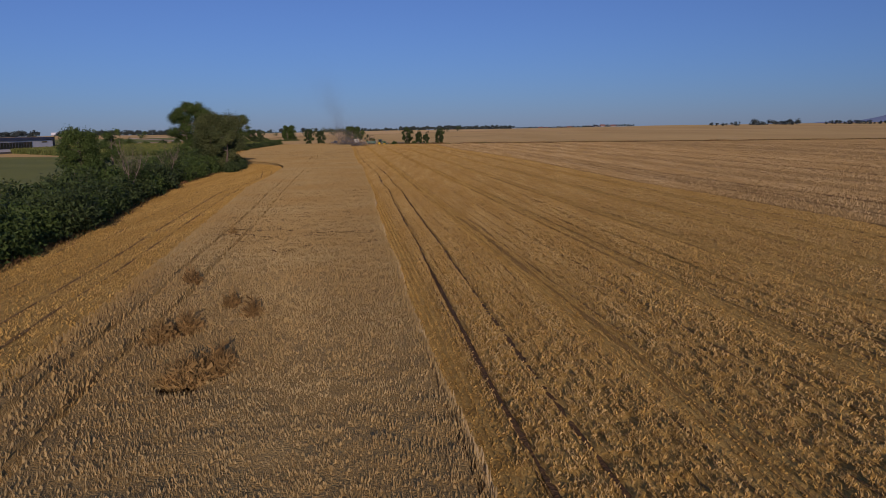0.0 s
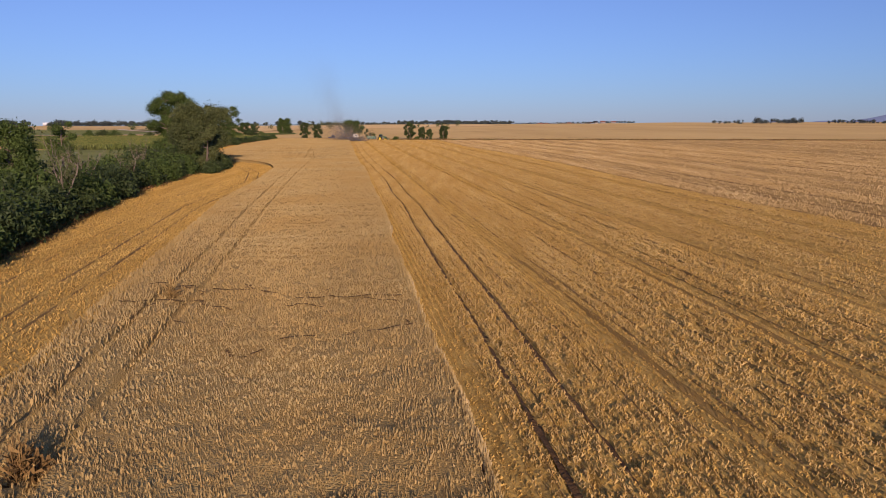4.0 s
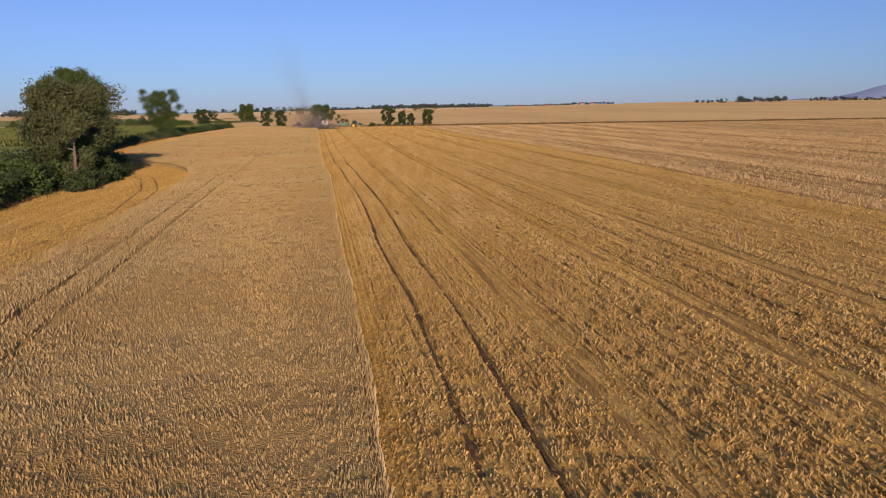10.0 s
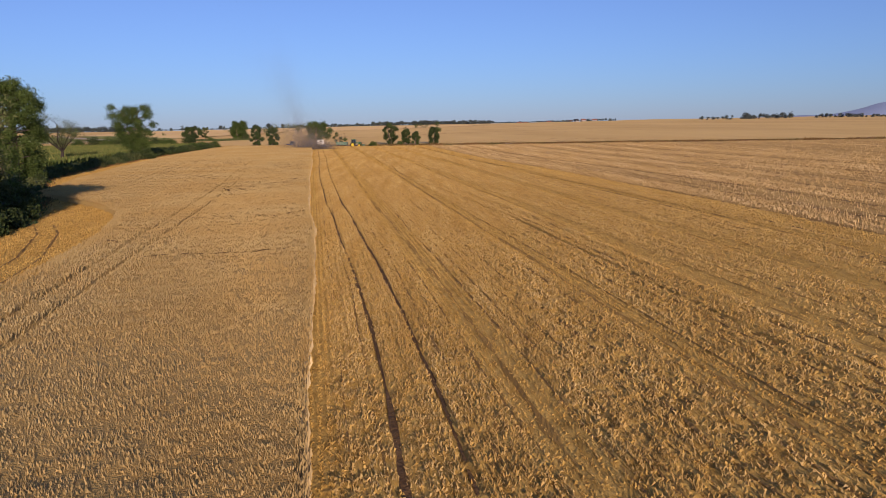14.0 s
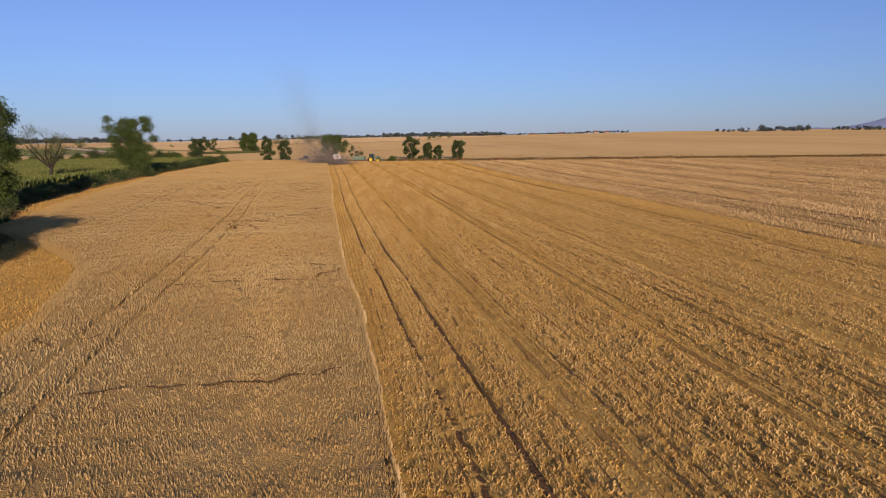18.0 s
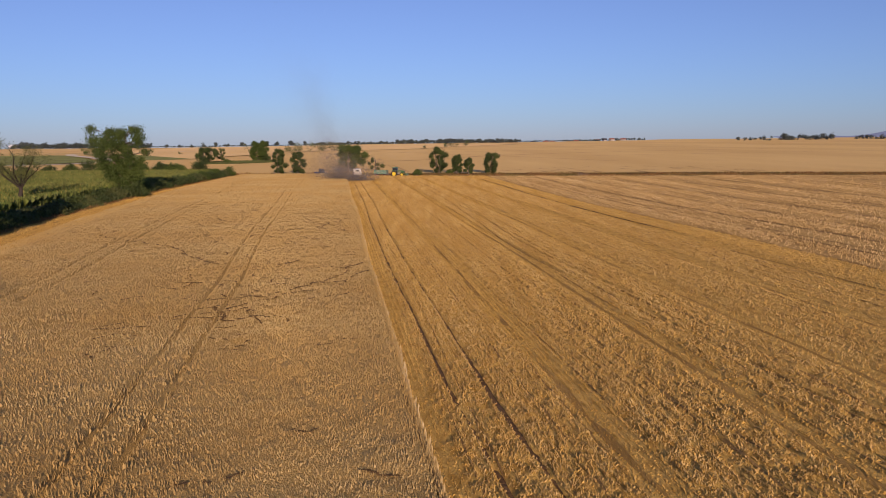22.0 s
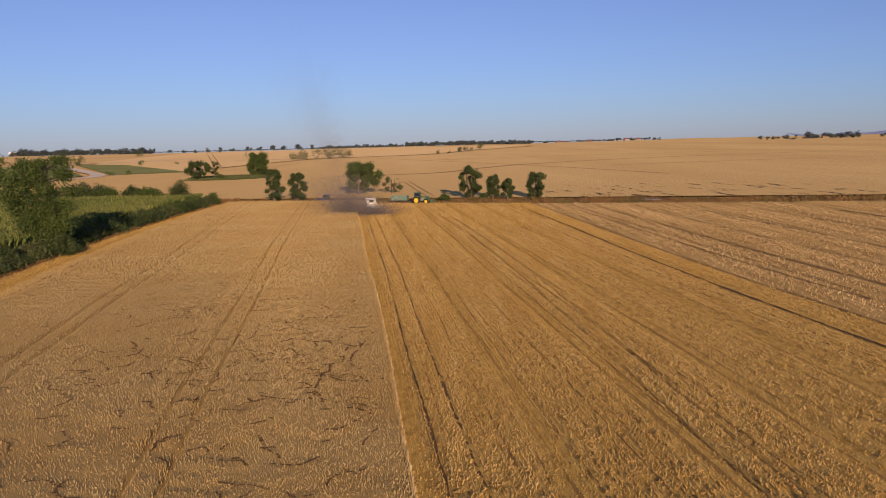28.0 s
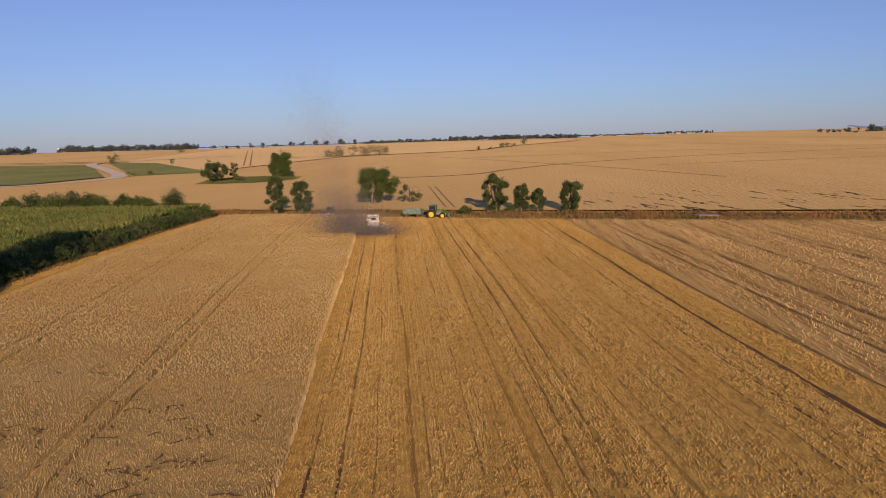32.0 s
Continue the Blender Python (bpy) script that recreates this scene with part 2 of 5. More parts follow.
def blades(name, x, y, z, high, wide, lean, material, parent=None):
    """Many small blades, each turned its own way: some taper to a bent tip, some nod with a broad head on a thin foot."""
    n = len(x)
    a = rng.normal(0, 0.75, n)
    b = rng.uniform(0, 2 * np.pi, n)
    dx, dy = np.cos(a) * wide / 2, np.sin(a) * wide / 2
    v = np.empty((n, 3, 3), np.float32)
    lx, ly = np.cos(b) * lean, np.sin(b) * lean
    nod = rng.random(n) < 0.55
    first, second = np.where(nod, high, 0), np.where(nod, high * rng.uniform(0.45, 0.8, n), 0)
    v[:, 0] = np.stack([x - dx + lx * nod, y - dy + ly * nod, z + first], -1)
    v[:, 1] = np.stack([x + dx + lx * nod, y + dy + ly * nod, z + second], -1)
    v[:, 2] = np.stack([x + np.where(nod, 0, lx), y + np.where(nod, 0, ly), z + np.where(nod, 0, high)], -1)
    return link_arrays(name, v.reshape(-1, 3), np.arange(3 * n).reshape(n, 3), material, parent=parent)


def bent(points):
    """A smooth line x(y) through points (y, x)."""
    ys, xs = np.array(points, float).T
    return lambda y: np.interp(y, ys, xs)


# ---- the plan of the fields: x of each line at y ----
EDGE = bent([(-120, 15.5), (17, 0.6), (25, -0.5), (33, -1.6), (44, -2.8), (51, -3.8), (56, -4.4), (60, -4.9), (66, -5.5), (74, -6.6), (78, -6.95), (82, -7.25), (89, -8.0), (94, -8.6), (100, -9.3), (107, -10.3), (113, -11.0), (120, -11.9), (130, -13.0), (145, -14.8),
             (153, -15.8), (163, -17.4), (175, -19.2), (181, -19.8), (188, -20.7), (198, -22.0), (212, -23.8), (237, -26.7), (250, -28.2), (262, -29.8), (273, -31.3), (288, -33.3), (298, -34.4), (320, -37.1), (336, -39.3), (380, -39.6)])
GOLD = bent([(-120, -4), (0, -12.0), (23, -14.0), (30, -14.7), (47, -17.0), (74, -21.3), (92, -24.1), (100, -25.4), (115, -26.7), (128, -28.0), (142, -29.8), (150, -30.8), (154, -31.5), (161, -33.3), (168, -35.6), (174.5, -39.4), (181, -44.6), (186, -49), (192, -54),
             (205, -57.0), (218, -60.0), (229, -61.5), (246, -64.5), (278, -68.3), (314, -71.8), (347, -73.2), (372, -73.6), (380, -73.6)])
HEDGE = bent([(-120, -10), (20, -23.5), (46, -26.7), (60, -28.4), (85, -33.6), (103, -37.2), (112, -38.7), (158, -43.5), (180, -47.5), (193, -52), (209, -60.8), (218, -65.0), (243, -70.0), (279, -73.3), (309, -75.8), (345, -76.6), (390, -75.5)])
PINK = bent([(-120, 53), (60, 33.5), (87, 30.3), (98, 28.4), (112, 26.3), (140, 23.6), (173, 20.5), (200, 17.0), (223, 13.7), (239, 10.8), (254, 8.6), (262, 7.1), (283, 4.5), (311, 1.6), (360, -3.5), (380, -5)])
TRAM_L = bent([(-120, 8.5), (20, -11.4), (34, -12.7), (48, -14.4), (58, -15.5), (66, -16.5), (73, -17.4), (84, -18.9), (98, -20.7), (118, -23.2), (125, -24.1), (133, -25.0), (141, -25.9), (150, -26.9), (160, -27.9), (173, -29.3), (185, -30.9), (199, -32.6), (208, -34.1), (217, -35.5), (232, -37.7), (247, -39.6), (262, -41.5), (280, -43.9), (293, -45.8), (316, -48.5), (339, -51.2), (360, -53.5), (380, -56)])
TRAM_L2 = bent([(192, -45.0), (204, -46.3), (220, -48.9), (236, -51.1), (258, -54.0), (268, -55.0), (280, -56.4), (294, -58.2), (315, -61.0), (341, -64.5), (380, -69)])
TRAM_R = bent([(-120, 20), (17, 3.0), (27, 1.75), (47, -0.4), (53, -1.0), (57, -1.45), (62, -2.05), (69, -2.8), (75, -3.5), (79.4, -3.95), (83, -4.4), (90, -5.1), (99, -6.0), (108, -7.3), (113, -8.0), (119, -8.6), (128, -9.6), (140, -11.2), (152, -13.0), (165, -14.8), (175.5, -16.5), (183, -17.5), (190, -18.4), (200, -19.8), (212, -21.4), (243, -25.2), (266, -27.8), (275, -28.8), (287, -30.4), (310, -33.3), (322, -34.8), (341, -37.4)])
TRAM_R2 = bent([(-120, 36), (20, 16.2), (40, 13.6), (60, 11.3), (86, 8.8), (110, 6.7), (127, 4.9), (145, 2.7), (160, 0.8), (173, -1.4), (187, -3.8), (203, -7.0), (212, -8.5), (225, -10.1), (240, -11.4), (250, -12.3), (267, -13.8), (279, -15), (297, -17.1), (320, -20.3), (349, -24.3), (372, -27)])
SMOOTH = bent([(-120, 15.5), (17, 0.6), (336, -39.3), (380, -44.8)])
HEADLAND = bent([(0, -15.2), (23, -17.2), (47, -20.4), (74, -24.4), (98, -27.9), (114, -28.7), (128, -29.3), (147, -33.3), (158, -37.2), (166, -41.5)])
HEADLAND_OUTER = bent([(20, -20.5), (47, -24.0), (74, -28.3), (98, -31.9), (110, -33.2), (127, -33.8), (140, -35.5)])
DARK_ROW = bent([(-120, 47), (83, 28), (93, 26.2), (103, 24.8), (112, 23.6), (136, 21), (150, 19.7), (168, 18.4), (180, 17.0), (195, 14.8), (214, 11.6), (232, 8.2), (243, 6.3), (261, 3.6), (273, 2.1), (284, 0.7), (307, -1.5), (358, -6.9)])
DITCH = bent([(-400, 436), (-75, 379), (-36, 372), (-2, 363), (30, 356.5), (80, 350), (200, 328), (400, 290), (900, 190)])  # y at x


def crest(x, y):
    """Where the far land begins to fall away: nearer on the one side than on the other."""
    return np.interp(np.degrees(np.arctan2(x, y - 100)), [-60, -25, -5, 10, 25, 60], [1250, 1450, 1600, 1900, 2900, 3000])


def land_height(x, y):
    d = np.hypot(x, y - 100)
    z = -0.35 + (rough(x / 340 + 9.2, y / 340 + 3.1, 5) - 0.5) * np.clip((d - 450) / 500, 0, 1) * 3.0
    z -= np.clip(d - crest(x, y), 0, None) * 0.02
    gap = np.abs(y - DITCH(x) - 2.5)
    z -= np.where(np.abs(x) < 600, 1.1 * np.clip(1 - gap / 4.0, 0, 1), 0)
    return z


def axis(near_lo, near_hi, step, far, grow=1.12):
    out, s = list(np.arange(near_lo, near_hi, step)), step
    hi = lo = None
    hi, lo = near_hi, near_lo
    up, down = [near_hi], []
    while hi < far:
        s *= grow
        hi += s
        up.append(hi)
    s = step
    while lo > -far:
        s *= grow
        lo -= s
        down.append(lo)
    return np.array(down[::-1] + out + up)


gx, gy = np.meshgrid(axis(-260, 260, 7, 4900), axis(-60, 620, 5, 4900), indexing="ij")
ground = link_arrays("ground", np.stack([gx, gy, land_height(gx, gy)], -1).reshape(-1, 3), grid_faces(*gx.shape)[:, ::-1], LAND, smooth=True)
tagged(ground, "wide flat farmland of dry straw-coloured fields", "ground", kind="structure")


def sheet(name, xs, ys, height, keep, material, label, category="field", holes=None):
    """A field surface on a grid of places, with a relief; cells where keep is false, or a hole's depth is over a half, are left out."""
    k = keep[:-1, :-1] & keep[1:, 1:] & keep[:-1, 1:] & keep[1:, :-1]
    if holes is not None:
        k &= (holes[:-1, :-1] + holes[1:, 1:] + holes[:-1, 1:] + holes[1:, :-1]) / 4 < 0.5
    v = np.stack([xs, ys, height], -1).reshape(-1, 3)
    f = grid_faces(*xs.shape, keep=k)[:, ::-1]
    used, inv = np.unique(f, return_inverse=True)
    ob = link_arrays(name, v[used], inv.reshape(f.shape), material, smooth=True)
    return tagged(ob, label, category, kind="structure")


def strip_grid(near, far_side, y0, y1, dy, dx):
    """Rows across the field between two lines, counted from the first of them."""
    y = np.arange(y0, y1, dy)
    width = np.max(np.abs(far_side(y) - near(y)))
    o = np.arange(0, width + dx, dx)
    s = np.sign(np.mean(far_side(y) - near(y)))
    yy, oo = np.meshgrid(y, o, indexing="ij")
    xx = near(yy) + s * oo
    keep = np.abs(far_side(yy) - near(yy)) + dx > oo
    return xx, yy, oo, keep


def in_tracks(x, y, lines, half=0.79, wide=0.10):
    """How deep in a wheel track a place lies, 0 to 1."""
    deep = np.zeros_like(x)
    for line, y0, y1 in lines:
        off = np.abs(np.abs(x - line(y)) - half)
        deep = np.maximum(deep, np.clip(1.6 - off / wide, 0, 1) * (y > y0) * (y < y1))
    return deep


CROP_TRACKS = ((TRAM_L, -120, 372), (TRAM_L2, 192, 372))
HEAD_TRACKS = ((HEADLAND, 8, 164),)
CUT_TRACKS = ((TRAM_R, -120, 336), (TRAM_R2, -120, 368))


WEEDS = ((-8.2, 22.9, 0.75), (-7.5, 24.0, 0.6), (-10.6, 27.6, 0.5), (-10.0, 28.8, 0.45), (-12.9, 38.4, 0.35), (-9.4, 33.0, 0.3), (-8.0, 31.2, 0.3), (-15.4, 55.6, 0.2), (-27.9, 182.4, 0.4))
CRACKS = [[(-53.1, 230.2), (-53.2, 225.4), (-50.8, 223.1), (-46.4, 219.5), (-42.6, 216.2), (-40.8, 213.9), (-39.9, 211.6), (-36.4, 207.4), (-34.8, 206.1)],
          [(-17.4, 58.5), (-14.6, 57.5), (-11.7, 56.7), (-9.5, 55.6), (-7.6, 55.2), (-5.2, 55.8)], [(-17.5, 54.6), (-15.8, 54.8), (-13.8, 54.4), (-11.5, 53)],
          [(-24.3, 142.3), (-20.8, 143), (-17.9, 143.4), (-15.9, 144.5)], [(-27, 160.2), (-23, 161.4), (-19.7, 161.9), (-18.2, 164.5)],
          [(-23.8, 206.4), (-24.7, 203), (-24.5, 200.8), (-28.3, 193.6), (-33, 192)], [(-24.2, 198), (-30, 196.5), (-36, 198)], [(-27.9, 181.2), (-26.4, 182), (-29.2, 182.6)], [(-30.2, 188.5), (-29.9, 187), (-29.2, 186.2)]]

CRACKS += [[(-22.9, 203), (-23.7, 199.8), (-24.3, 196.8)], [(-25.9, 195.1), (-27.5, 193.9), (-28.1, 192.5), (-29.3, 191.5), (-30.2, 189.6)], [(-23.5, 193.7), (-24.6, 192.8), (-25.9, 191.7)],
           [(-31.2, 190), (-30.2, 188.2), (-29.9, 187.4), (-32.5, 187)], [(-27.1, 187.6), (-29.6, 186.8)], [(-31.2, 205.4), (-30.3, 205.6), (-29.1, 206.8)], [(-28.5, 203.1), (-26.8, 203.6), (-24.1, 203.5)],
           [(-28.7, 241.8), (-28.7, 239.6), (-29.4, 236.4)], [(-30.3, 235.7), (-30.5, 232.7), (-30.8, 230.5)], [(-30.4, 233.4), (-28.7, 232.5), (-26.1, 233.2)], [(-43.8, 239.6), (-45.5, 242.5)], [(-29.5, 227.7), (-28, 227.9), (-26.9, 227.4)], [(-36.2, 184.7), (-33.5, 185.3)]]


RIPPLES = []
ripple = np.random.default_rng(27)
for cx, cy, rx, ry, count in ((-10, 53, 7, 5, 16), (-28, 146, 6, 5, 6), (-24, 166, 6, 6, 8), (-31, 188, 7, 7, 34), (-31, 206, 8, 9, 34), (-45, 208, 8, 10, 14), (-33, 228, 8, 9, 110), (-45, 236, 8, 10, 60), (-33, 247, 7, 10, 70), (-46, 254, 7, 12, 34)):
    for _ in range(count):
        px, py = cx + rx * ripple.normal() * 0.7, cy + ry * ripple.normal() * 0.7
        turn, points = ripple.normal(0, 0.6) + (1.4 if ripple.random() < 0.25 else 0), [(px, py)]
        for _ in range(ripple.integers(1, 5)):
            turn += ripple.normal(0, 0.6)
            px, py = px + 0.6 * math.cos(turn), py + 0.6 * math.sin(turn)
            points.append((px, py))
        if all(GOLD(q) + 1 < p < EDGE(q) - 0.6 for p, q in points):
            RIPPLES.append((points, ripple.uniform(0.0, 0.06)))
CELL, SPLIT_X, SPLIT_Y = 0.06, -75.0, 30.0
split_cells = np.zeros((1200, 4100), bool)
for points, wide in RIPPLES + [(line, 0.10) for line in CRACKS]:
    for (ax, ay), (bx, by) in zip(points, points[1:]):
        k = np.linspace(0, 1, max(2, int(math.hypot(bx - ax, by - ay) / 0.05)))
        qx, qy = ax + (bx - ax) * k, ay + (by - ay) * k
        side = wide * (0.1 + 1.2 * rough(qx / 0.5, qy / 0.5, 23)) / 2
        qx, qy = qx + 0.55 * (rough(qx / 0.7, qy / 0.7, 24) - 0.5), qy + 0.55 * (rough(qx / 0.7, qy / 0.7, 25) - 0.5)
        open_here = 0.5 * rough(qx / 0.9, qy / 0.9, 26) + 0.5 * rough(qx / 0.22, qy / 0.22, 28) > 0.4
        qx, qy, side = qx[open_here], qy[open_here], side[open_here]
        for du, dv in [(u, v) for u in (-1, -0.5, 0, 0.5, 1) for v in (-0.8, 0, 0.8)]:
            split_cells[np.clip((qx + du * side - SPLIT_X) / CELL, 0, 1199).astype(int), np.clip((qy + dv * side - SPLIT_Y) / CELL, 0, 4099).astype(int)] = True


def parted(x, y):
    """1 in the cracks and ripples where the crop has parted."""
    i, j = ((x - SPLIT_X) / CELL).astype(int), ((y - SPLIT_Y) / CELL).astype(int)
    inside_grid = (i >= 0) & (i < 1200) & (j >= 0) & (j < 4100)
    return np.where(inside_grid, split_cells[np.clip(i, 0, 1199), np.clip(j, 0, 4099)], False) * 1.0


def weed_hole(x, y):
    """Hollows in the crop in front of the weed clumps."""
    deep = np.zeros_like(x)
    for cx, cy, w in WEEDS:
        deep = np.maximum(deep, np.clip(1.5 - np.hypot((x - cx) / (0.9 * w), (y - cy + 0.3 * w) / (0.8 * w)), 0, 1))
    return deep


def crop_height(x, y):
    h = 0.52 + 0.16 * rough2(x / 6, y / 6, 3) + 0.10 * rough(x / 0.8, y / 0.8, 4) + 0.12 * rough(x / 2.4, y / 0.75, 6) * rough(x / 12, y / 12, 7)
    return h - 0.42 * in_tracks(x, y, CROP_TRACKS, wide=0.115) - 0.3 * weed_hole(x, y)


def bare_band(o):
    """1 on the smooth bands between the combine's bouts, 0 on the chaff between them."""
    return np.clip(1.7 - np.abs((o + 3.35 - 0.35) % 6.7 - 3.35) / 0.6, 0, 1)


def clods(x, y):
    """Curled lumps of chaff with creases between them, 0 to 1."""
    wx, wy = x + 0.14 * rough(x / 0.5, y / 0.5, 11), y + 0.2 * rough(x / 0.6, y / 0.6, 12)
    crease = np.minimum(np.abs(2 * rough(wx / 0.34, wy / 0.46, 9) - 1), np.abs(2 * rough(wx / 0.27, wy / 0.3, 13) - 1) + 0.12)
    return np.clip(crease * 2.6, 0, 1)


def cut_height(x, y):
    o = x - SMOOTH(y)
    rows = np.sin(o * 2 * np.pi / 0.62) * 0.02
    swath = np.clip((330 - y) / 60, 0.35, 1) * (1 - bare_band(o)) * (0.45 + 0.55 * rough(o / 1.4, y / 14, 8)) * (0.04 + 0.115 * clods(x, y))
    return 0.02 + rows + swath + 0.04 * rough(x / 0.5, y / 0.7, 10) - 0.10 * in_tracks(x, y, CUT_TRACKS)


def beyond(o):
    return lambda v: np.minimum(EDGE(v) + o, PINK(v))


x, y, o, keep = strip_grid(EDGE, GOLD, -20, 372, 0.38, 0.25)
z = crop_height(x, y)
z[:, 0] = -0.1
z = np.where(x < GOLD(y) + 0.05, -0.1, z * np.clip((x - GOLD(y)) / np.where(y > 192, 2.6, 0.9) + 0.1, 0, 1))
# Floor raised to 0.3; its dark brown includes shade inside the hollows.
sheet("wheat_soil", x[::6, ::6], y[::6, ::6], z[::6, ::6] * 0 + 0.3, (keep & (y < DITCH(x) - 7))[::6, ::6], CRACK, "dark soil and gap shade under the standing wheat")
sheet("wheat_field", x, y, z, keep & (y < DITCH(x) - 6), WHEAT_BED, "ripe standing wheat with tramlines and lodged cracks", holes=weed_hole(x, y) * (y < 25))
x, y, o, keep = strip_grid(EDGE, beyond(17), 10, 215.1, 0.18, 0.135)
sheet("stubble_field", x, y, cut_height(x, y), keep, STUBBLE_BED, "golden wheat stubble in rows with wheel tracks")
for near, far, y0, y1, dy, dx in ((beyond(16.9), PINK, 10, 216, 0.6, 0.31), (EDGE, PINK, 215, 285.1, 0.3, 0.2), (EDGE, PINK, 285, 375, 0.8, 0.4), (EDGE, PINK, -20, 10.2, 0.6, 0.31)):
    x, y, o, keep = strip_grid(near, far, y0, y1, dy, dx)
    sheet("stubble_field_outer", x, y, cut_height(x, y), keep & (y < DITCH(x) - 6), STUBBLE_BED, "golden wheat stubble in rows with wheel tracks")
x, y, o, keep = strip_grid(GOLD, HEDGE, -40, 372, 0.5, 0.35)
sheet("stubble_headland", x, y, 0.02 + 0.08 * rough(x / 0.8, y / 1.4, 14), keep & (y < DITCH(x) - 4), STUBBLE_BED, "bright yellow cut headland beside the hedge")
x, y, o, keep = strip_grid(PINK, lambda y: PINK(y) + 210, -40, 390, 2.0, 1.4)
sheet("residue_field", x, y, 0.03 + 0.07 * rough2(x / 1.3, y / 3, 21), keep & (y < DITCH(x) - 6), PALE_BED, "pale cut field with whitish straw residue in rows")


def scatter(near, far_side, y0, y1, density):
    """Jittered places between two lines."""
    step = 1 / math.sqrt(density)
    xx, yy, oo, keep = strip_grid(near, far_side, y0, y1, step, step)
    xx, yy = xx[keep], yy[keep]
    return xx + rng.uniform(-0.5, 0.5, len(xx)) * step, yy + rng.uniform(-0.5, 0.5, len(yy)) * step


def wheat_ears(y0, y1, o0, o1, density, size):
    """Ears on the crop between two distances from the cut edge."""
    x, y = scatter(lambda v: np.maximum(EDGE(v) - o0, GOLD(v) + 0.15), lambda v: np.maximum(EDGE(v) - o1, GOLD(v) + 0.1), y0, y1, density)
    h = crop_height(x, y)
    lump = 0.6 * rough(x / 0.26, y / 0.32, 43) + 0.4 * rough(x / 0.11, y / 0.13, 44)
    ok = (y < DITCH(x) - 6) & (h > 0.34 + 0.1 * rng.random(len(x))) & (np.maximum(parted(x, y), weed_hole(x, y)) < 0.6) & (rng.random(len(x)) < 0.6 + (lump - 0.35) * 2.2)
    x, y, h = x[ok], y[ok], h[ok] + 0.10 * (lump[ok] - 0.5)
    n = len(x)
    return x, y, h - 0.12, rng.uniform(0.17, 0.245, n) * size ** 0.3, rng.uniform(0.026, 0.048, n) * size, rng.uniform(0.02, 0.10, n) * size


def merged(*sets):
    return [np.concatenate(c) for c in zip(*sets)]


tagged(blades("wheat_ears", *merged(wheat_ears(8, 190, 0, 9, 225, 1.0), wheat_ears(8, 190, 9, 17, 125, 1.25), wheat_ears(190, 262, 0, 14, 135, 1.05), wheat_ears(262, 371, 0, 14, 48, 2.1)), WHEAT), "ripe bent wheat ears of the standing crop", "wheat", kind="stuff")
tagged(blades("wheat_ears_outer", *merged(wheat_ears(40, 190, 17, 40, 75, 1.3), wheat_ears(190, 270, 14, 46, 80, 1.15), wheat_ears(270, 371, 14, 46, 42, 2.2)), WHEAT), "ripe bent wheat ears towards the hedge", "wheat", kind="stuff")
# Shade of the cracks, as dark cells laid just above the crop.
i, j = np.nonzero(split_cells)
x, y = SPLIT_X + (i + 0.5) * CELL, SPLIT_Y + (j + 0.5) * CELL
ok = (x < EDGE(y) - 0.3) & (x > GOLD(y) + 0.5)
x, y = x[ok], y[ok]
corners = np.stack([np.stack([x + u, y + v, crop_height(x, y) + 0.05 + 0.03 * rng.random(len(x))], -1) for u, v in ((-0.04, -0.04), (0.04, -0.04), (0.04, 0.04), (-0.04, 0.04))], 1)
tagged(link_arrays("crack_shade", corners.reshape(-1, 3), np.arange(4 * len(x)).reshape(-1, 4), CRACK), "dark ragged cells for the shade in cracks of the lodged wheat", "wheat", kind="stuff")
n = 26000
y = rng.uniform(8, 336, n)
x = EDGE(y) + rng.uniform(-0.08, 0.08, n) + 0.25 * (rough(y / 5, y * 0, 41) - 0.5)
tagged(blades("wheat_edge_stems", x, y, np.zeros(n), rng.uniform(0.35, 0.68, n), rng.uniform(0.03, 0.06, n), rng.uniform(0.02, 0.14, n), EDGE_STRAW), "pale upright stems along the cut edge", "wheat", kind="stuff")


FURROWS = ((0.6, 0.4), (5.6, 0.6), (7.2, 0.4), (11.5, 0.9), (19, 0.7), (28, 1.1), (39, 1.2), (51, 1.2), (82, 1.6), (108, 2.0))


CUT_FURROWS = ((1.5, 0.10), (2.4, 0.08), (5.1, 0.12), (6.1, 0.10), (7.0, 0.42), (7.9, 0.12), (8.6, 0.10), (9.5, 0.09), (10.6, 0.16), (11.4, 0.10), (12.3, 0.10), (13.5, 0.40), (14.5, 0.12), (15.6, 0.10), (16.7, 0.13), (17.9, 0.15), (19.0, 0.10),
               (20.3, 0.36), (21.3, 0.10), (22.5, 0.12), (23.4, 0.15), (24.4, 0.10), (25.2, 0.12), (26.2, 0.10), (27.0, 0.34), (28.2, 0.12), (29.4, 0.12), (30.5, 0.14), (31.6, 0.12), (33.0, 0.16))


def furrow(off, wide, y, straggle=0.3):
    """The middle and half width of a furrow along the stubble, and whether it is open there."""
    middle = off + straggle * (rough(y / 9, y * 0 + off, 62) - 0.5) + (0.9 if wide > 0.3 else 0.0) * (rough(y / 30, y * 0 + off, 65) - 0.5)
    shut = rough(y / 8, y * 0 + off, 63) * 0.7 + 0.3 * rough(y / 1.3, y * 0 + off, 64) - 0.22
    half = wide * (0.08 + 0.95 * rough(y / 1.6, y * 0 + off, 61)) / 2 * np.clip(shut * 6, 0, 1)
    return middle, half, shut > 0


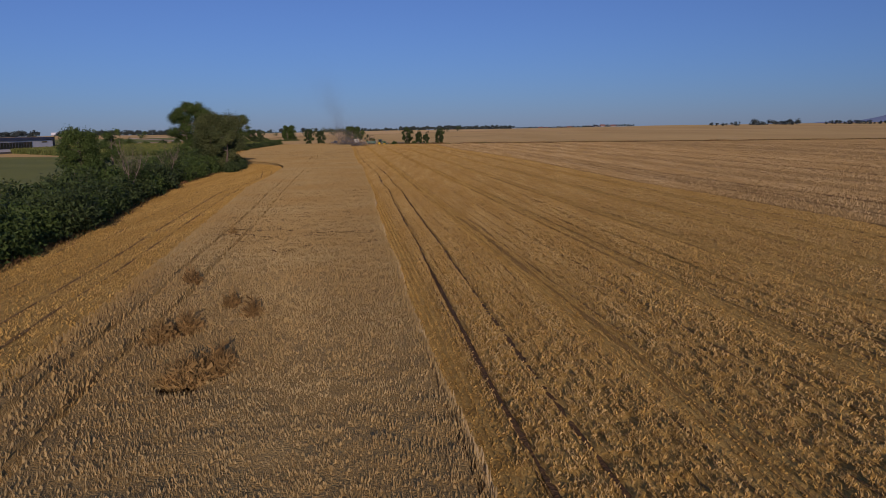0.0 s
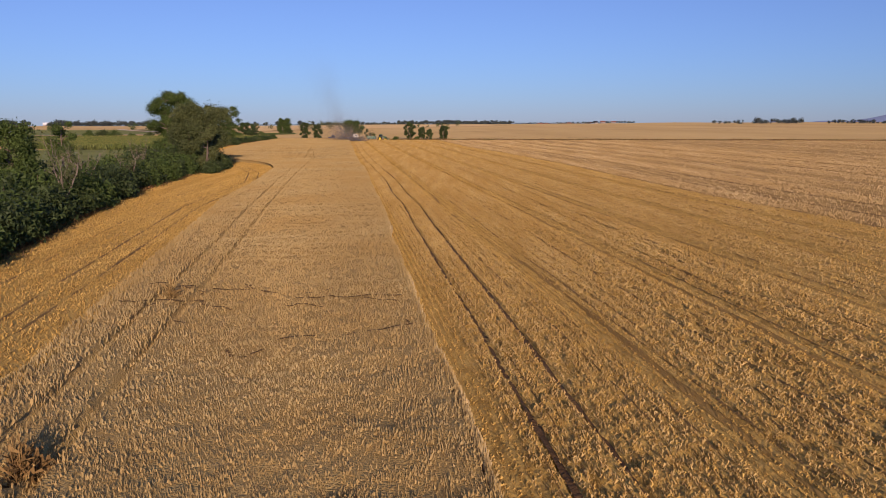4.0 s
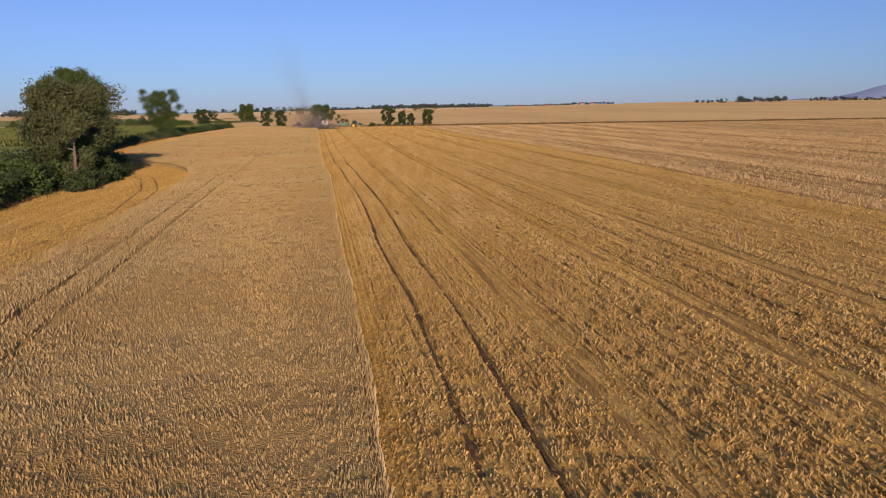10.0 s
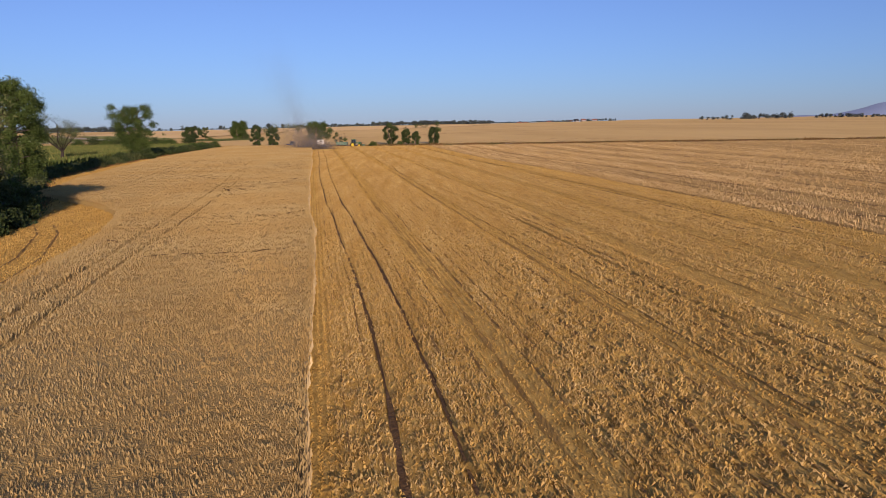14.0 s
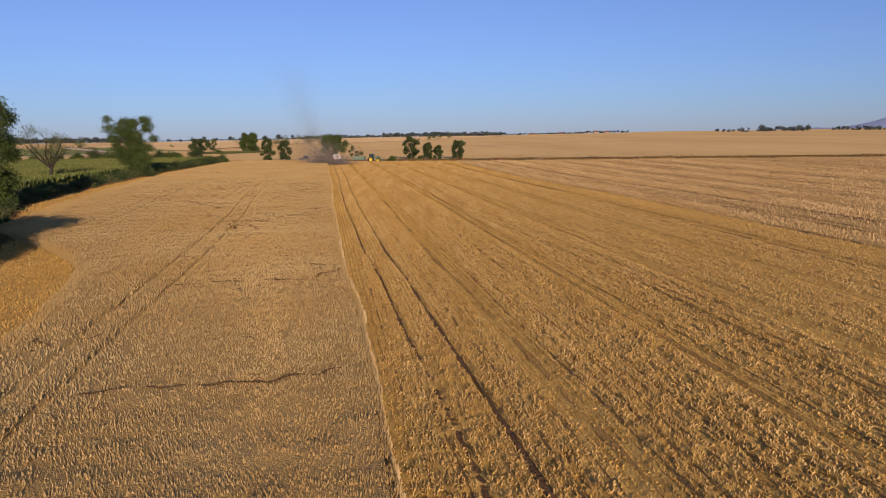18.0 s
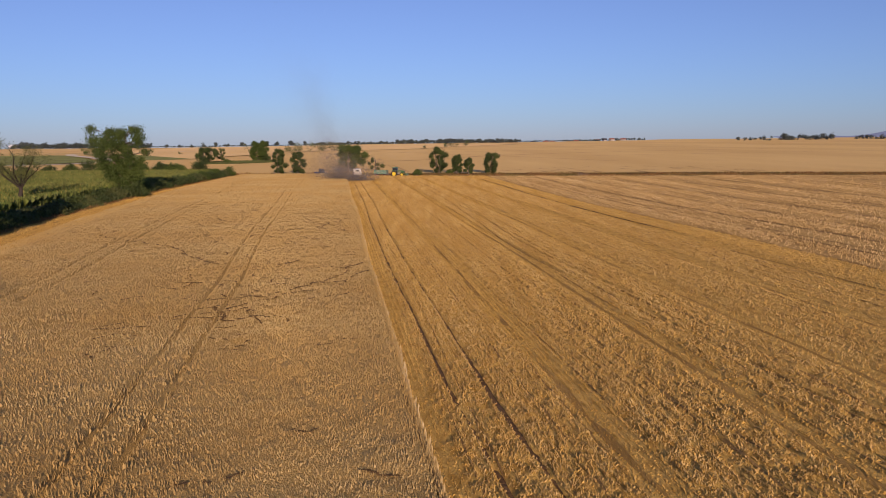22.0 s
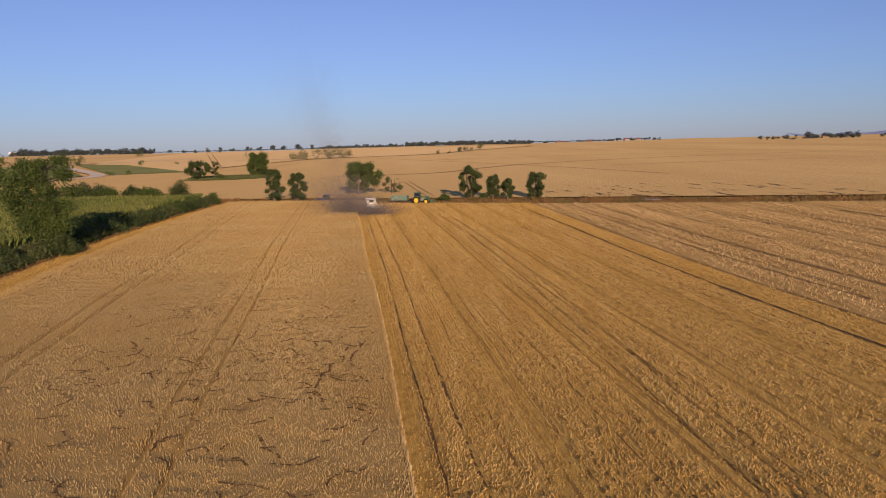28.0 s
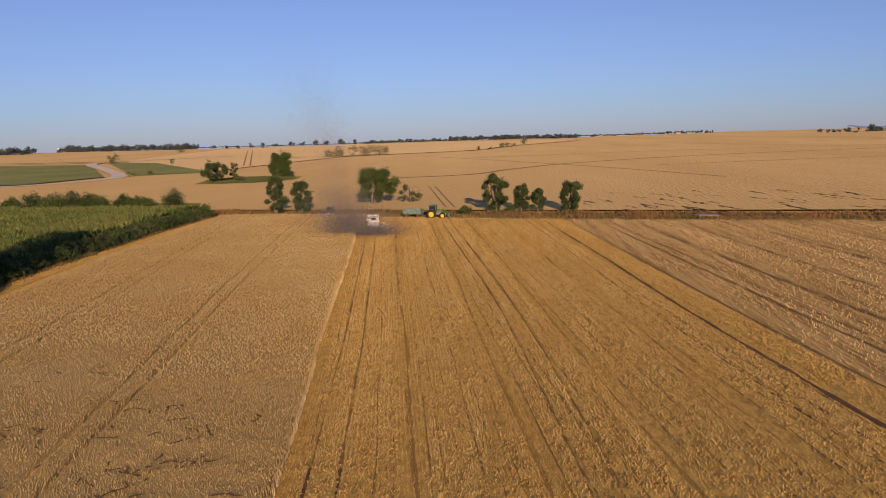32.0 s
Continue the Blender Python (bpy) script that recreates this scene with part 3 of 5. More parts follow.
def stubble_tufts(near, far_side, y0, y1, density, size, tracks=(), bands=True, row=0.25):
    """Straw in drilled rows, in lumps of chaff with gaps between, thin on the bare bands and in the tracks."""
    x, y = scatter(near, far_side, y0, y1, density)
    o = x - SMOOTH(y)
    bare = bare_band(o) if bands else 0 * o
    rows = rng.random(len(x)) < 0.45 + 0.5 * bare
    x = np.where(rows, x - o + np.round(o / row) * row + rng.normal(0, 0.11 * row, len(x)), x)
    lump = clods(x, y) * (1 - 0.5 * bare) + 0.5 * (rough(o / 0.9, y / 40, 53) - 0.3)
    w = np.clip(lump, 0, 1)
    ok = (rng.random(len(x)) < 0.3 + 0.7 * w) & (rng.random(len(x)) > 0.97 * in_tracks(x, y, tracks)) & (y < DITCH(x) - 6)
    if bands:
        for off, wide in CUT_FURROWS:
            close = np.nonzero(np.abs(o - off) < 1.4)[0]
            middle, half, free = furrow(off, wide, y[close])
            ok[close] &= (np.abs(x[close] - SMOOTH(y[close]) - middle) > half) | ~free | (rng.random(len(close)) < (0.55 if wide > 0.3 else 0.25))
    x, y, w, bare = x[ok], y[ok], w[ok], bare[ok]
    n = len(x)
    tall = size ** 0.6 * (0.7 + 0.4 * w) * (1 - 0.2 * bare)
    z = cut_height(x, y) if bands else 0.02 + 0.08 * rough(x / 0.8, y / 1.4, 14)
    return x, y, z - 0.015, rng.uniform(0.06, 0.135, n) * tall, rng.uniform(0.03, 0.06, n) * size, rng.uniform(0.03, 0.10, n) * size


tufts = merged(stubble_tufts(EDGE, beyond(10), 8, 195, 200, 1.0, CUT_TRACKS), stubble_tufts(beyond(10), beyond(19), 8, 195, 110, 1.25, CUT_TRACKS), stubble_tufts(beyond(19), PINK, 20, 262, 62, 1.2, CUT_TRACKS),
               stubble_tufts(EDGE, beyond(19), 195, 262, 110, 1.2, CUT_TRACKS), stubble_tufts(EDGE, PINK, 262, 310, 62, 1.5, CUT_TRACKS), stubble_tufts(EDGE, PINK, 310, 366, 42, 1.9, CUT_TRACKS))
golden = rng.random(len(tufts[0])) < 0.25 + 0.75 * bare_band(tufts[0] - SMOOTH(tufts[1])) + 0.35 * (tufts[0] > DARK_ROW(tufts[1]))
tagged(blades("stubble", *[c[golden] for c in tufts], STUBBLE), "short golden stubble in drilled rows", "stubble", kind="stuff")
tagged(blades("chaff", *[c[~golden] for c in tufts], CHAFF), "tan chaff and short straw lying in swaths", "straw", kind="stuff")
tufts = merged(stubble_tufts(GOLD, HEDGE, 20, 200, 52, 1.35, HEAD_TRACKS, bands=False), stubble_tufts(GOLD, HEDGE, 200, 370, 26, 1.7, bands=False))
tagged(blades("headland_stubble", *tufts, STUBBLE), "short yellow stubble of the headland", "stubble", kind="stuff")


def residue(o0, o1, spacing, per_metre, size):
    """Upright straw in bunches along parallel rows, dense in broad bands and sparse between them."""
    count = int((o1 - o0) / spacing)
    row = rng.integers(0, count, int(count * 330 * per_metre))
    y = rng.uniform(38, 368, len(row))
    off = o0 + (row + 0.5) * spacing
    x = PINK(y) + off + rng.normal(0, 0.19 * spacing, len(row)) + 0.5 * (rough(y / 23, off / 9, 91) - 0.5)
    band = np.clip((rough(off / 4.2, y / 150, 92) - 0.3) * 3.2, 0, 1)
    bunch = np.clip((rough(x / 0.34, y / 0.5, 93) - 0.42) * 5, 0, 1)
    ok = (rng.random(len(row)) < (0.28 + 0.72 * band) * (0.25 + 0.75 * bunch)) & (y < DITCH(x) - 6)
    for at, wide in FURROWS:
        ok &= (np.abs(off - at) > wide * 0.6) | (rng.random(len(row)) < 0.15)
    x, y = x[ok], y[ok]
    n = len(x)
    return x, y, 0.04 + 0.05 * rng.random(n), rng.uniform(0.15, 0.30, n) * size ** 0.5, rng.uniform(0.04, 0.085, n) * size, rng.uniform(0.03, 0.12, n) * size


tufts = merged(residue(0.2, 26, 0.62, 20.0, 0.9), residue(26, 62, 0.8, 10.5, 1.15), residue(62, 205, 1.2, 4.8, 1.6))
tagged(blades("straw_residue", *tufts, PALE), "whitish standing straw residue", "straw", kind="stuff")


def ribbon(name, line, off, y0, y1, width, z, material, label, dy=0.5, ragged=0.5, broken=0.0):
    y = np.arange(y0, y1, dy)
    w = width * (1 - ragged + ragged * 2 * rough(y / 1.7, y * 0 + off, 61)) / 2
    c = line(y) + off + 0.12 * (rough(y / 6, y * 0 + off, 62) - 0.5)
    v = np.stack([np.stack([c - w, y, y * 0 + z], -1), np.stack([c, y, y * 0 + z + 0.01], -1), np.stack([c + w, y, y * 0 + z], -1)], 1)
    keep = np.repeat((rough(y[:-1] / 7, y[:-1] * 0 + off, 63) * 0.7 + 0.3 * rough(y[:-1] / 1.5, y[:-1] * 0 + off, 64) > broken)[:, None], 2, 1)
    return tagged(link_arrays(name, v.reshape(-1, 3), grid_faces(len(y), 3, keep), material, smooth=True), label, "wheel track", kind="structure")


for side in (-0.79, 0.79):
    ribbon("wheel_track", TRAM_R, side, 0, 250, 0.17, 0.07, SOIL, "dark wheel track pressed into the stubble", ragged=0.75, broken=0.08)
    ribbon("wheel_track", TRAM_R, side, 250, 338, 0.12, 0.07, FURROW, "faint wheel track pressed into the stubble", ragged=0.9, broken=0.3)
    ribbon("wheel_track", TRAM_R2, side, 0, 358, 0.12, 0.07, FURROW, "dark wheel track pressed into the stubble", ragged=0.8)
    ribbon("wheel_track", TRAM_L, side, 0, 366, 0.11, 0.16, SOIL, "narrow dark tramline in the standing wheat", ragged=0.9, broken=0.25)
    ribbon("wheel_track", TRAM_L2, side, 194, 368, 0.10, 0.16, SOIL, "narrow dark tramline in the standing wheat", ragged=0.9, broken=0.25)
for side in (-0.8, 0.8):
    ribbon("wheel_track", HEADLAND, side, 8, 164, 0.16, 0.07, FURROW, "dark wheel track curving round the headland", ragged=0.7)
for side in (2.3, 3.9):
    ribbon("wheel_track", HEDGE, side, 222, 366, 0.13, 0.09, FURROW, "faint wheel track along the field edge", ragged=0.9, broken=0.3)
ribbon("wheel_track", HEADLAND_OUTER, 0, 22, 138, 0.16, 0.07, FURROW, "dark wheel track beside the hedge", ragged=0.9)
ribbon("dark_furrow", DARK_ROW, 0, 20, 357, 0.3, 0.1, SOIL, "dark bare strip between two cut bouts", ragged=0.7)
ribbon("dark_furrow", DARK_ROW, -3.3, 20, 357, 0.2, 0.1, SOIL, "dark bare strip between two cut bouts", ragged=0.9)
ribbon("dark_furrow", DARK_ROW, -2.1, 20, 357, 0.12, 0.1, FURROW, "thin dark furrow in the stubble", ragged=0.95)
for off, wide in CUT_FURROWS:
    y = np.arange(12, 362, 0.5)
    middle, half, free = furrow(off, wide, y)
    xs = [SMOOTH(y) + middle + k * half for k in (-1, 0, 1)]
    free &= (xs[0] > EDGE(y) + 0.2) & (xs[2] < PINK(y))
    strip = np.stack([np.stack([c, y, cut_height(c, y) + 0.02], -1) for c in xs], 1)
    tagged(link_arrays("dark_furrow", strip.reshape(-1, 3), grid_faces(len(y), 3, np.repeat(free[:-1, None], 2, 1)), BARE_STUBBLE if wide > 0.3 else FURROW, smooth=True), "thin dark furrow between drilled stubble rows", "furrow", kind="structure")
for off, wide in FURROWS:
    ribbon("dark_furrow", PINK, off, 20, 340 - off * 0.2, wide * 0.55, 0.11, FURROW, "dark strip between windrows of pale straw", ragged=1.0, dy=1.0, broken=0.3)


def patch(name, corners, z, material, label, category="field", cell=6.0):
    """A far field: a polygon cut into cells that follow the land."""
    bm = bmesh.new()
    bm.faces.new([bm.verts.new((*c, 0)) for c in corners])
    for axis_no in (0, 1):
        lo, hi = min(c[axis_no] for c in corners), max(c[axis_no] for c in corners)
        n = max(2, min(60, int((hi - lo) / cell)))
        for k in range(1, n):
            at, normal = [0, 0, 0], [0, 0, 0]
            at[axis_no], normal[axis_no] = lo + (hi - lo) * k / n, 1
            bmesh.ops.bisect_plane(bm, geom=bm.verts[:] + bm.edges[:] + bm.faces[:], plane_co=at, plane_no=normal)
    bmesh.ops.triangulate(bm, faces=bm.faces[:])
    for v in bm.verts:
        v.co.z = float(land_height(np.array(v.co.x), np.array(v.co.y))) + z
    bm.normal_update()
    if sum(f.normal.z for f in bm.faces) < 0:
        bmesh.ops.reverse_faces(bm, faces=bm.faces[:])
    me = bpy.data.meshes.new(name)
    bm.to_mesh(me)
    bm.free()
    me.materials.append(material)
    return tagged(new(name, me), label, category, kind="structure")


patch("far_wheat_field", [(-95, 391), (-60, 385), (0, 373), (80, 360), (400, 300), (900, 250), (1400, 900), (1500, 2000), (700, 2300), (150, 1500), (20, 1100), (-25, 880), (-120, 790), (-110, 560), (-100, 520)], 0.5, FAR_WHEAT, "wide tan wheat field beyond the ditch", cell=30)
patch("far_stubble_field", [(-128, 800), (-30, 890), (20, 1110), (140, 1500), (-250, 1550), (-420, 1380), (-300, 790), (-160, 590)], 0.4, FAR_STUBBLE, "pale straw-coloured stubble field far off", cell=30)
patch("near_left_field", [(-92, 390), (-200, 407), (-360, 425), (-330, 478), (-205, 503), (-188, 530), (-186, 560), (-150, 580), (-108, 565), (-96, 520)], 0.494, FAR_WHEAT, "tan wheat field behind the maize", cell=15)
patch("far_meadow", [(-420, 470), (-206, 506), (-196, 560), (-292, 728), (-480, 760)], 0.45, MEADOW, "green beet field beside the sandy track", cell=15)
patch("far_meadow_wedge", [(-184, 565), (-152, 584), (-250, 740), (-296, 762)], 0.45, MEADOW, "green wedge of field beside the sandy track", cell=12)
patch("meadow", [(-24, 20), (-29, 60), (-40, 112), (-46, 160), (-66, 215), (-76, 255), (-200, 262), (-320, 300), (-320, 20)], 0.30, MEADOW, "green meadow behind the hedge", cell=10)
patch("grass_island", [(-125, 488), (-104, 490), (-92, 506), (-94, 526), (-108, 532), (-121, 524), (-128, 506)], 0.62, MEADOW, "rough green grass island with bushes", cell=6)


SAND_LINE = [(-420, 452), (-300, 474), (-206, 497), (-186, 530), (-190, 563), (-236, 640), (-290, 727), (-300, 779), (-240, 880)]


# ---- parts ----
def part(name, bm, material, parent=None, label="", smooth=False):
    me = bpy.data.meshes.new(name)
    bm.normal_update()
    bm.to_mesh(me)
    bm.free()
    if smooth:
        for p in me.polygons:
            p.use_smooth = True
    me.materials.append(material)
    ob = new(name, me)
    if parent:
        ob.parent = parent
    if label:
        ob["label"] = label
    return ob


def thing(name, label, category, group="", at=(0, 0, 0), turn=0.0):
    ob = new(name)
    ob.empty_display_size = 0.5
    ob.matrix_basis = pose(*at, 0, 0, turn)
    return tagged(ob, label, category, group)


def limb(bm, points, r0, r1, sides=6):
    """A tapered, bent branch along points."""
    pts = [Vector(p) for p in points]
    rings = []
    for i, p in enumerate(pts):
        d = (pts[min(i + 1, len(pts) - 1)] - pts[max(i - 1, 0)]).normalized()
        u = d.orthogonal().normalized()
        w = d.cross(u)
        r = r0 + (r1 - r0) * i / (len(pts) - 1)
        rings.append([bm.verts.new(p + r * (math.cos(a) * u + math.sin(a) * w)) for a in (2 * math.pi * k / sides for k in range(sides))])
    for a, b in zip(rings, rings[1:]):
        for k in range(sides):
            bm.faces.new((a[k], a[(k + 1) % sides], b[(k + 1) % sides], b[k]))
    bm.faces.new(rings[0][::-1])
    bm.faces.new(rings[-1])


def leaf_cloud(name, centres, radii, count, size, material, parent, r, flat=0.85):
    """A crown: leaves in clumps round the centres, thicker towards each clump's skin, with gaps between."""
    c, rad = np.array(centres, float), np.array(radii, float)
    count, size = (int(count * 2.9), size * 0.66) if name == "crown" else (int(count * 1.75), size * 0.8)
    pick = r.choice(len(c), count, p=rad ** 2 / (rad ** 2).sum())
    d = r.normal(size=(count, 3))
    d /= np.linalg.norm(d, axis=1)[:, None]
    dist = r.uniform(0.1, 1.0, count) ** 0.5 * (1 + 0.25 * r.normal(size=count).clip(-1, 2))
    dist *= 0.8 + 0.35 * rough(d[:, 0] * 2.2 + pick * 3.1, d[:, 2] * 2.2 + d[:, 1], 71)
    p = c[pick] + d * (rad[pick] * dist)[:, None] * np.array([1, 1, flat])
    p[:, 2] = np.maximum(p[:, 2], 0.05)
    n = d * 0.7 + r.normal(size=(count, 3)) * 0.6
    n /= np.linalg.norm(n, axis=1)[:, None]
    u = np.cross(n, r.normal(size=(count, 3)))
    u /= np.linalg.norm(u, axis=1)[:, None]
    w = np.cross(n, u)
    s = (size * r.uniform(0.55, 1.35, count))[:, None]
    v = np.stack([p - u * s - w * s * 0.35, p + u * s, p - u * s * 0.6 + w * s * 0.6], 1)
    return link_arrays(name, v.reshape(-1, 3), np.arange(3 * count).reshape(count, 3), material, parent=parent)


def tree(x, y, high, width, label, seed, leaf=LEAF, trunk_share=0.25, stems=1, clumps=14, leaves=3200, leaf_size=0.28, bark=BARK, group="", bare=0.0, ground_z=-0.35, lean=(0, 0), name="tree", top_heavy=1.0):
    """A tapered trunk with limbs, and a crown of leaf clumps at the limbs' ends."""
    r = np.random.default_rng(seed)
    t = thing(name, label, "tree", group, (x, y, ground_z))
    centres, radii = [], []
    tops = []
    for s in range(stems):
        sx, sy = (r.normal(0, width * 0.08, 2) if stems > 1 else (0, 0))
        ex, ey = sx * 3 + lean[0], sy * 3 + lean[1]
        mid = high * (0.35 + 0.1 * r.random())
        pts = [(sx, sy, -0.3), (sx + 0.1 * r.normal(), sy + 0.1 * r.normal(), high * 0.15), (sx + ex * 0.4, sy + ey * 0.4, mid), (ex * 0.8, ey * 0.8, high * 0.66), (ex, ey, high * 0.86)]
        wood = bmesh.new()
        limb(wood, pts, high * 0.028 + 0.05, 0.04, 8)
        part("trunk", wood, bark, t, smooth=True)
        tops.append(pts)
    for k in range(clumps):
        pts = tops[k % stems]
        a = k * 2.4 + r.uniform(0, 0.9)
        f = trunk_share + (0.97 - trunk_share) * ((k + 0.5) / clumps) ** 0.9
        level = f * high
        shape = math.sin(math.pi * min(1, max(0.05, (f - trunk_share) / (1.08 - trunk_share))) ** (0.75 * top_heavy))
        reach = width / 2 * (0.25 + 0.75 * shape) * r.uniform(0.55, 0.95)
        base = Vector(pts[2]).lerp(Vector(pts[4]), max(0, min(1, (f - 0.35) / 0.6)))
        base.z = min(base.z, level * 0.92)
        rad = width * r.uniform(0.10, 0.18) * (1.0 if width > 9 else 1.35)
        tip = Vector((base.x + math.cos(a) * reach, base.y + math.sin(a) * reach, min(level, high - rad * 0.7)))
        midp = base.lerp(tip, 0.5) + Vector((r.normal(0, 0.15), r.normal(0, 0.15), 0.1 * high * r.uniform(-0.1, 0.4)))
        branches = bmesh.new()
        limb(branches, [base, midp, tip], high * 0.009 + 0.02, 0.015, 5)
        if bare:
            for _ in range(5):
                q = tip + Vector(tuple(r.normal(0, width * 0.11, 3)))
                limb(branches, [midp.lerp(tip, r.uniform(0.2, 0.9)), midp.lerp(q, 0.7), q], 0.03, 0.008, 4)
        part("branch", branches, bark, t, smooth=True)
        if r.random() >= bare:
            centres.append(tip)
            radii.append(rad)
    if centres:
        leaf_cloud("crown", centres, radii, leaves, leaf_size, leaf, t, r)
    return t


def bush(x, y, high, width, label, seed, leaf=LEAF_DARK, leaves=1500, leaf_size=0.22, group="", ground_z=-0.3, name="bush"):
    """Several stems from one root, and leaf clumps down to the ground."""
    r = np.random.default_rng(seed)
    t = thing(name, label, "bush", group, (x, y, ground_z))
    stems, centres, radii = bmesh.new(), [], []
    n = 7 + int(width)
    for k in range(n):
        a = k * 2.4 + r.uniform(0, 1)
        q = math.sqrt((k + 0.3) / n)
        rad = r.uniform(0.22, 0.34) * min(width, high)
        top = max(rad * 0.7, high * (1 - 0.45 * q * q) * r.uniform(0.7, 1.0) - rad * 0.8)
        tip = Vector((math.cos(a) * q * width * 0.36, math.sin(a) * q * width * 0.36, top))
        limb(stems, [(tip.x * 0.15, tip.y * 0.15, -0.2), (tip.x * 0.6, tip.y * 0.6, top * 0.5), tip], 0.06, 0.015, 5)
        centres.append(tip)
        radii.append(rad)
        if top > rad * 1.6:
            centres.append(Vector((tip.x * 1.15, tip.y * 1.15, rad * 0.7)))
            radii.append(rad * 0.95)
    part("stems", stems, BARK, t)
    leaf_cloud("foliage", centres, radii, leaves, leaf_size, leaf, t, r)
    return t


def dead_shrub(x, y, high, width, label, seed, group="", leaves=0, name="dead_tree", wood_material=DEAD_WOOD):
    r = np.random.default_rng(seed)
    t = thing(name, label, "tree", group, (x, y, -0.3))
    tips = []
    thick = 1.5 if wood_material == DARK_BARK else 0.75
    fork = Vector((r.normal(0, 0.03) * width, r.normal(0, 0.03) * width, high * r.uniform(0.22, 0.3)))
    trunk = bmesh.new()
    limb(trunk, [(0, 0, -0.2), (fork.x * 0.4, fork.y * 0.4, fork.z * 0.5), fork], (high * 0.022 + 0.03) * thick, (high * 0.015 + 0.02) * thick, 7)
    part("trunk", trunk, wood_material, t, smooth=True)
    for s in range(6):
        a = s * 1.13 + r.uniform(0, 0.7)
        spread = width * r.uniform(0.2, 0.46)
        top = high * r.uniform(0.62, 1.0)
        pts = [fork, Vector((0.4 * spread * math.cos(a), 0.4 * spread * math.sin(a), fork.z + (top - fork.z) * 0.35)), Vector((0.75 * spread * math.cos(a + 0.2), 0.75 * spread * math.sin(a + 0.2), fork.z + (top - fork.z) * 0.7)), Vector((spread * math.cos(a), spread * math.sin(a), top))]
        wood, twigs = bmesh.new(), bmesh.new()
        limb(wood, pts, (high * 0.010 + 0.015) * thick, 0.012 * thick, 5)
        for k in range(13):
            f = r.uniform(0.5, 2.99)
            b = pts[int(f)].lerp(pts[min(3, int(f) + 1)], f - int(f))
            c = b + Vector((r.normal(0, width * 0.10), r.normal(0, width * 0.10), high * r.uniform(0.02, 0.16)))
            limb(twigs, [b, b.lerp(c, 0.5) + Vector((r.normal(0, 0.1), r.normal(0, 0.1), 0.12)), c], 0.024 * thick, 0.006, 4)
            tips.append(c)
        part("twigs", twigs, wood_material, part("stem", wood, wood_material, t))
    if leaves:
        leaf_cloud("sparse_leaves", tips, [width * 0.1] * len(tips), leaves, 0.16, LEAF_GREY, t, r)
    return t


# ---- the hedge and its trees ----
HEDGE_BUSH = "dense dark green hedge bush beside the cut headland"
k = 0
yy = 30.0
while yy < 180:
    r = np.random.default_rng(300 + k)
    for row in range(3):
        w = r.uniform(4.6, 7.0)
        h = r.uniform(3.4, 5.0) * (1.0 if yy > 40 else 0.9)
        bush(HEDGE(yy) - 2.2 - row * 3.9 + r.uniform(-0.5, 0.5), yy + r.uniform(-1, 1) + row * 0.8, h + 0.5 * row * r.random(), w, HEDGE_BUSH, 300 + k * 7 + row, LEAF_DARK if r.random() < 0.6 else LEAF, (3000 if yy < 75 else 1900) if row == 0 else 560, (0.2 if yy < 75 else 0.25) + 0.05 * row, "hedge bushes")
    yy += r.uniform(3.8, 4.8)
    k += 1

tree(-46.2, 157, 11.8, 8.4, "old willow with pale dead limbs in the hedge", 11, LEAF_GREY, 0.08, 3, 56, 15000, 0.26, name="willow_tree")
tree(-67, 212, 16.0, 10.0, "tall leafy tree rising behind the hedge", 12, LEAF, 0.12, 3, 60, 19000, 0.25)
tree(-43.0, 152, 8.4, 5.2, "spreading grey-green tree in the hedge", 13, LEAF_GREY, 0.15, 3, 20, 7000, 0.25)
tree(-50.5, 172, 6.5, 4.8, "leafy tree at the end of the hedge", 14, LEAF_GREY, 0.12, 2, 16, 5000, 0.25)
tree(-76.5, 295, 14.0, 7.6, "tall leafy poplar at the maize edge", 15, LEAF, 0.2, 2, 40, 9000, 0.25, lean=(-1.2, 0), name="poplar_tree", top_heavy=2.0)
for k, (bx, by) in enumerate(((-39.5, 147), (-40.4, 152), (-40.8, 157), (-41.8, 162), (-43.4, 167), (-46, 173), (-49, 179), (-53, 186))):
    bush(bx - 0.8, by, 2.6 + 0.5 * (k % 3), 4.4, HEDGE_BUSH, 420 + k, LEAF_DARK, 1500, 0.22, "hedge bushes")
tree(-47.0, 101, 9.0, 6.0, "rounded tree standing behind the hedge", 16, LEAF, 0.25, 2, 16, 4500, 0.24)
tree(-52, 122, 9.0, 4.0, "slim tree behind the hedge", 26, LEAF, 0.4, 1, 9, 1800, 0.22)
dead_shrub(-88.5, 276, 12.0, 12.0, "half bare dark tree with thin sparse leaves", 17, leaves=2600, wood_material=DARK_BARK)
dead_shrub(-42.6, 107, 6.4, 4.5, "bare bleached dead tree in the hedge", 18)
dead_shrub(-41.2, 116, 5.2, 4.0, "bleached dead shrub in the hedge", 19, leaves=200)
dead_shrub(-36.4, 90, 8.2, 4.4, "thin half-dead tree with few brown leaves in the hedge", 20, leaves=420)
dead_shrub(-46.6, 133, 6.2, 4.0, "thin dead tree in the hedge", 21, leaves=300)

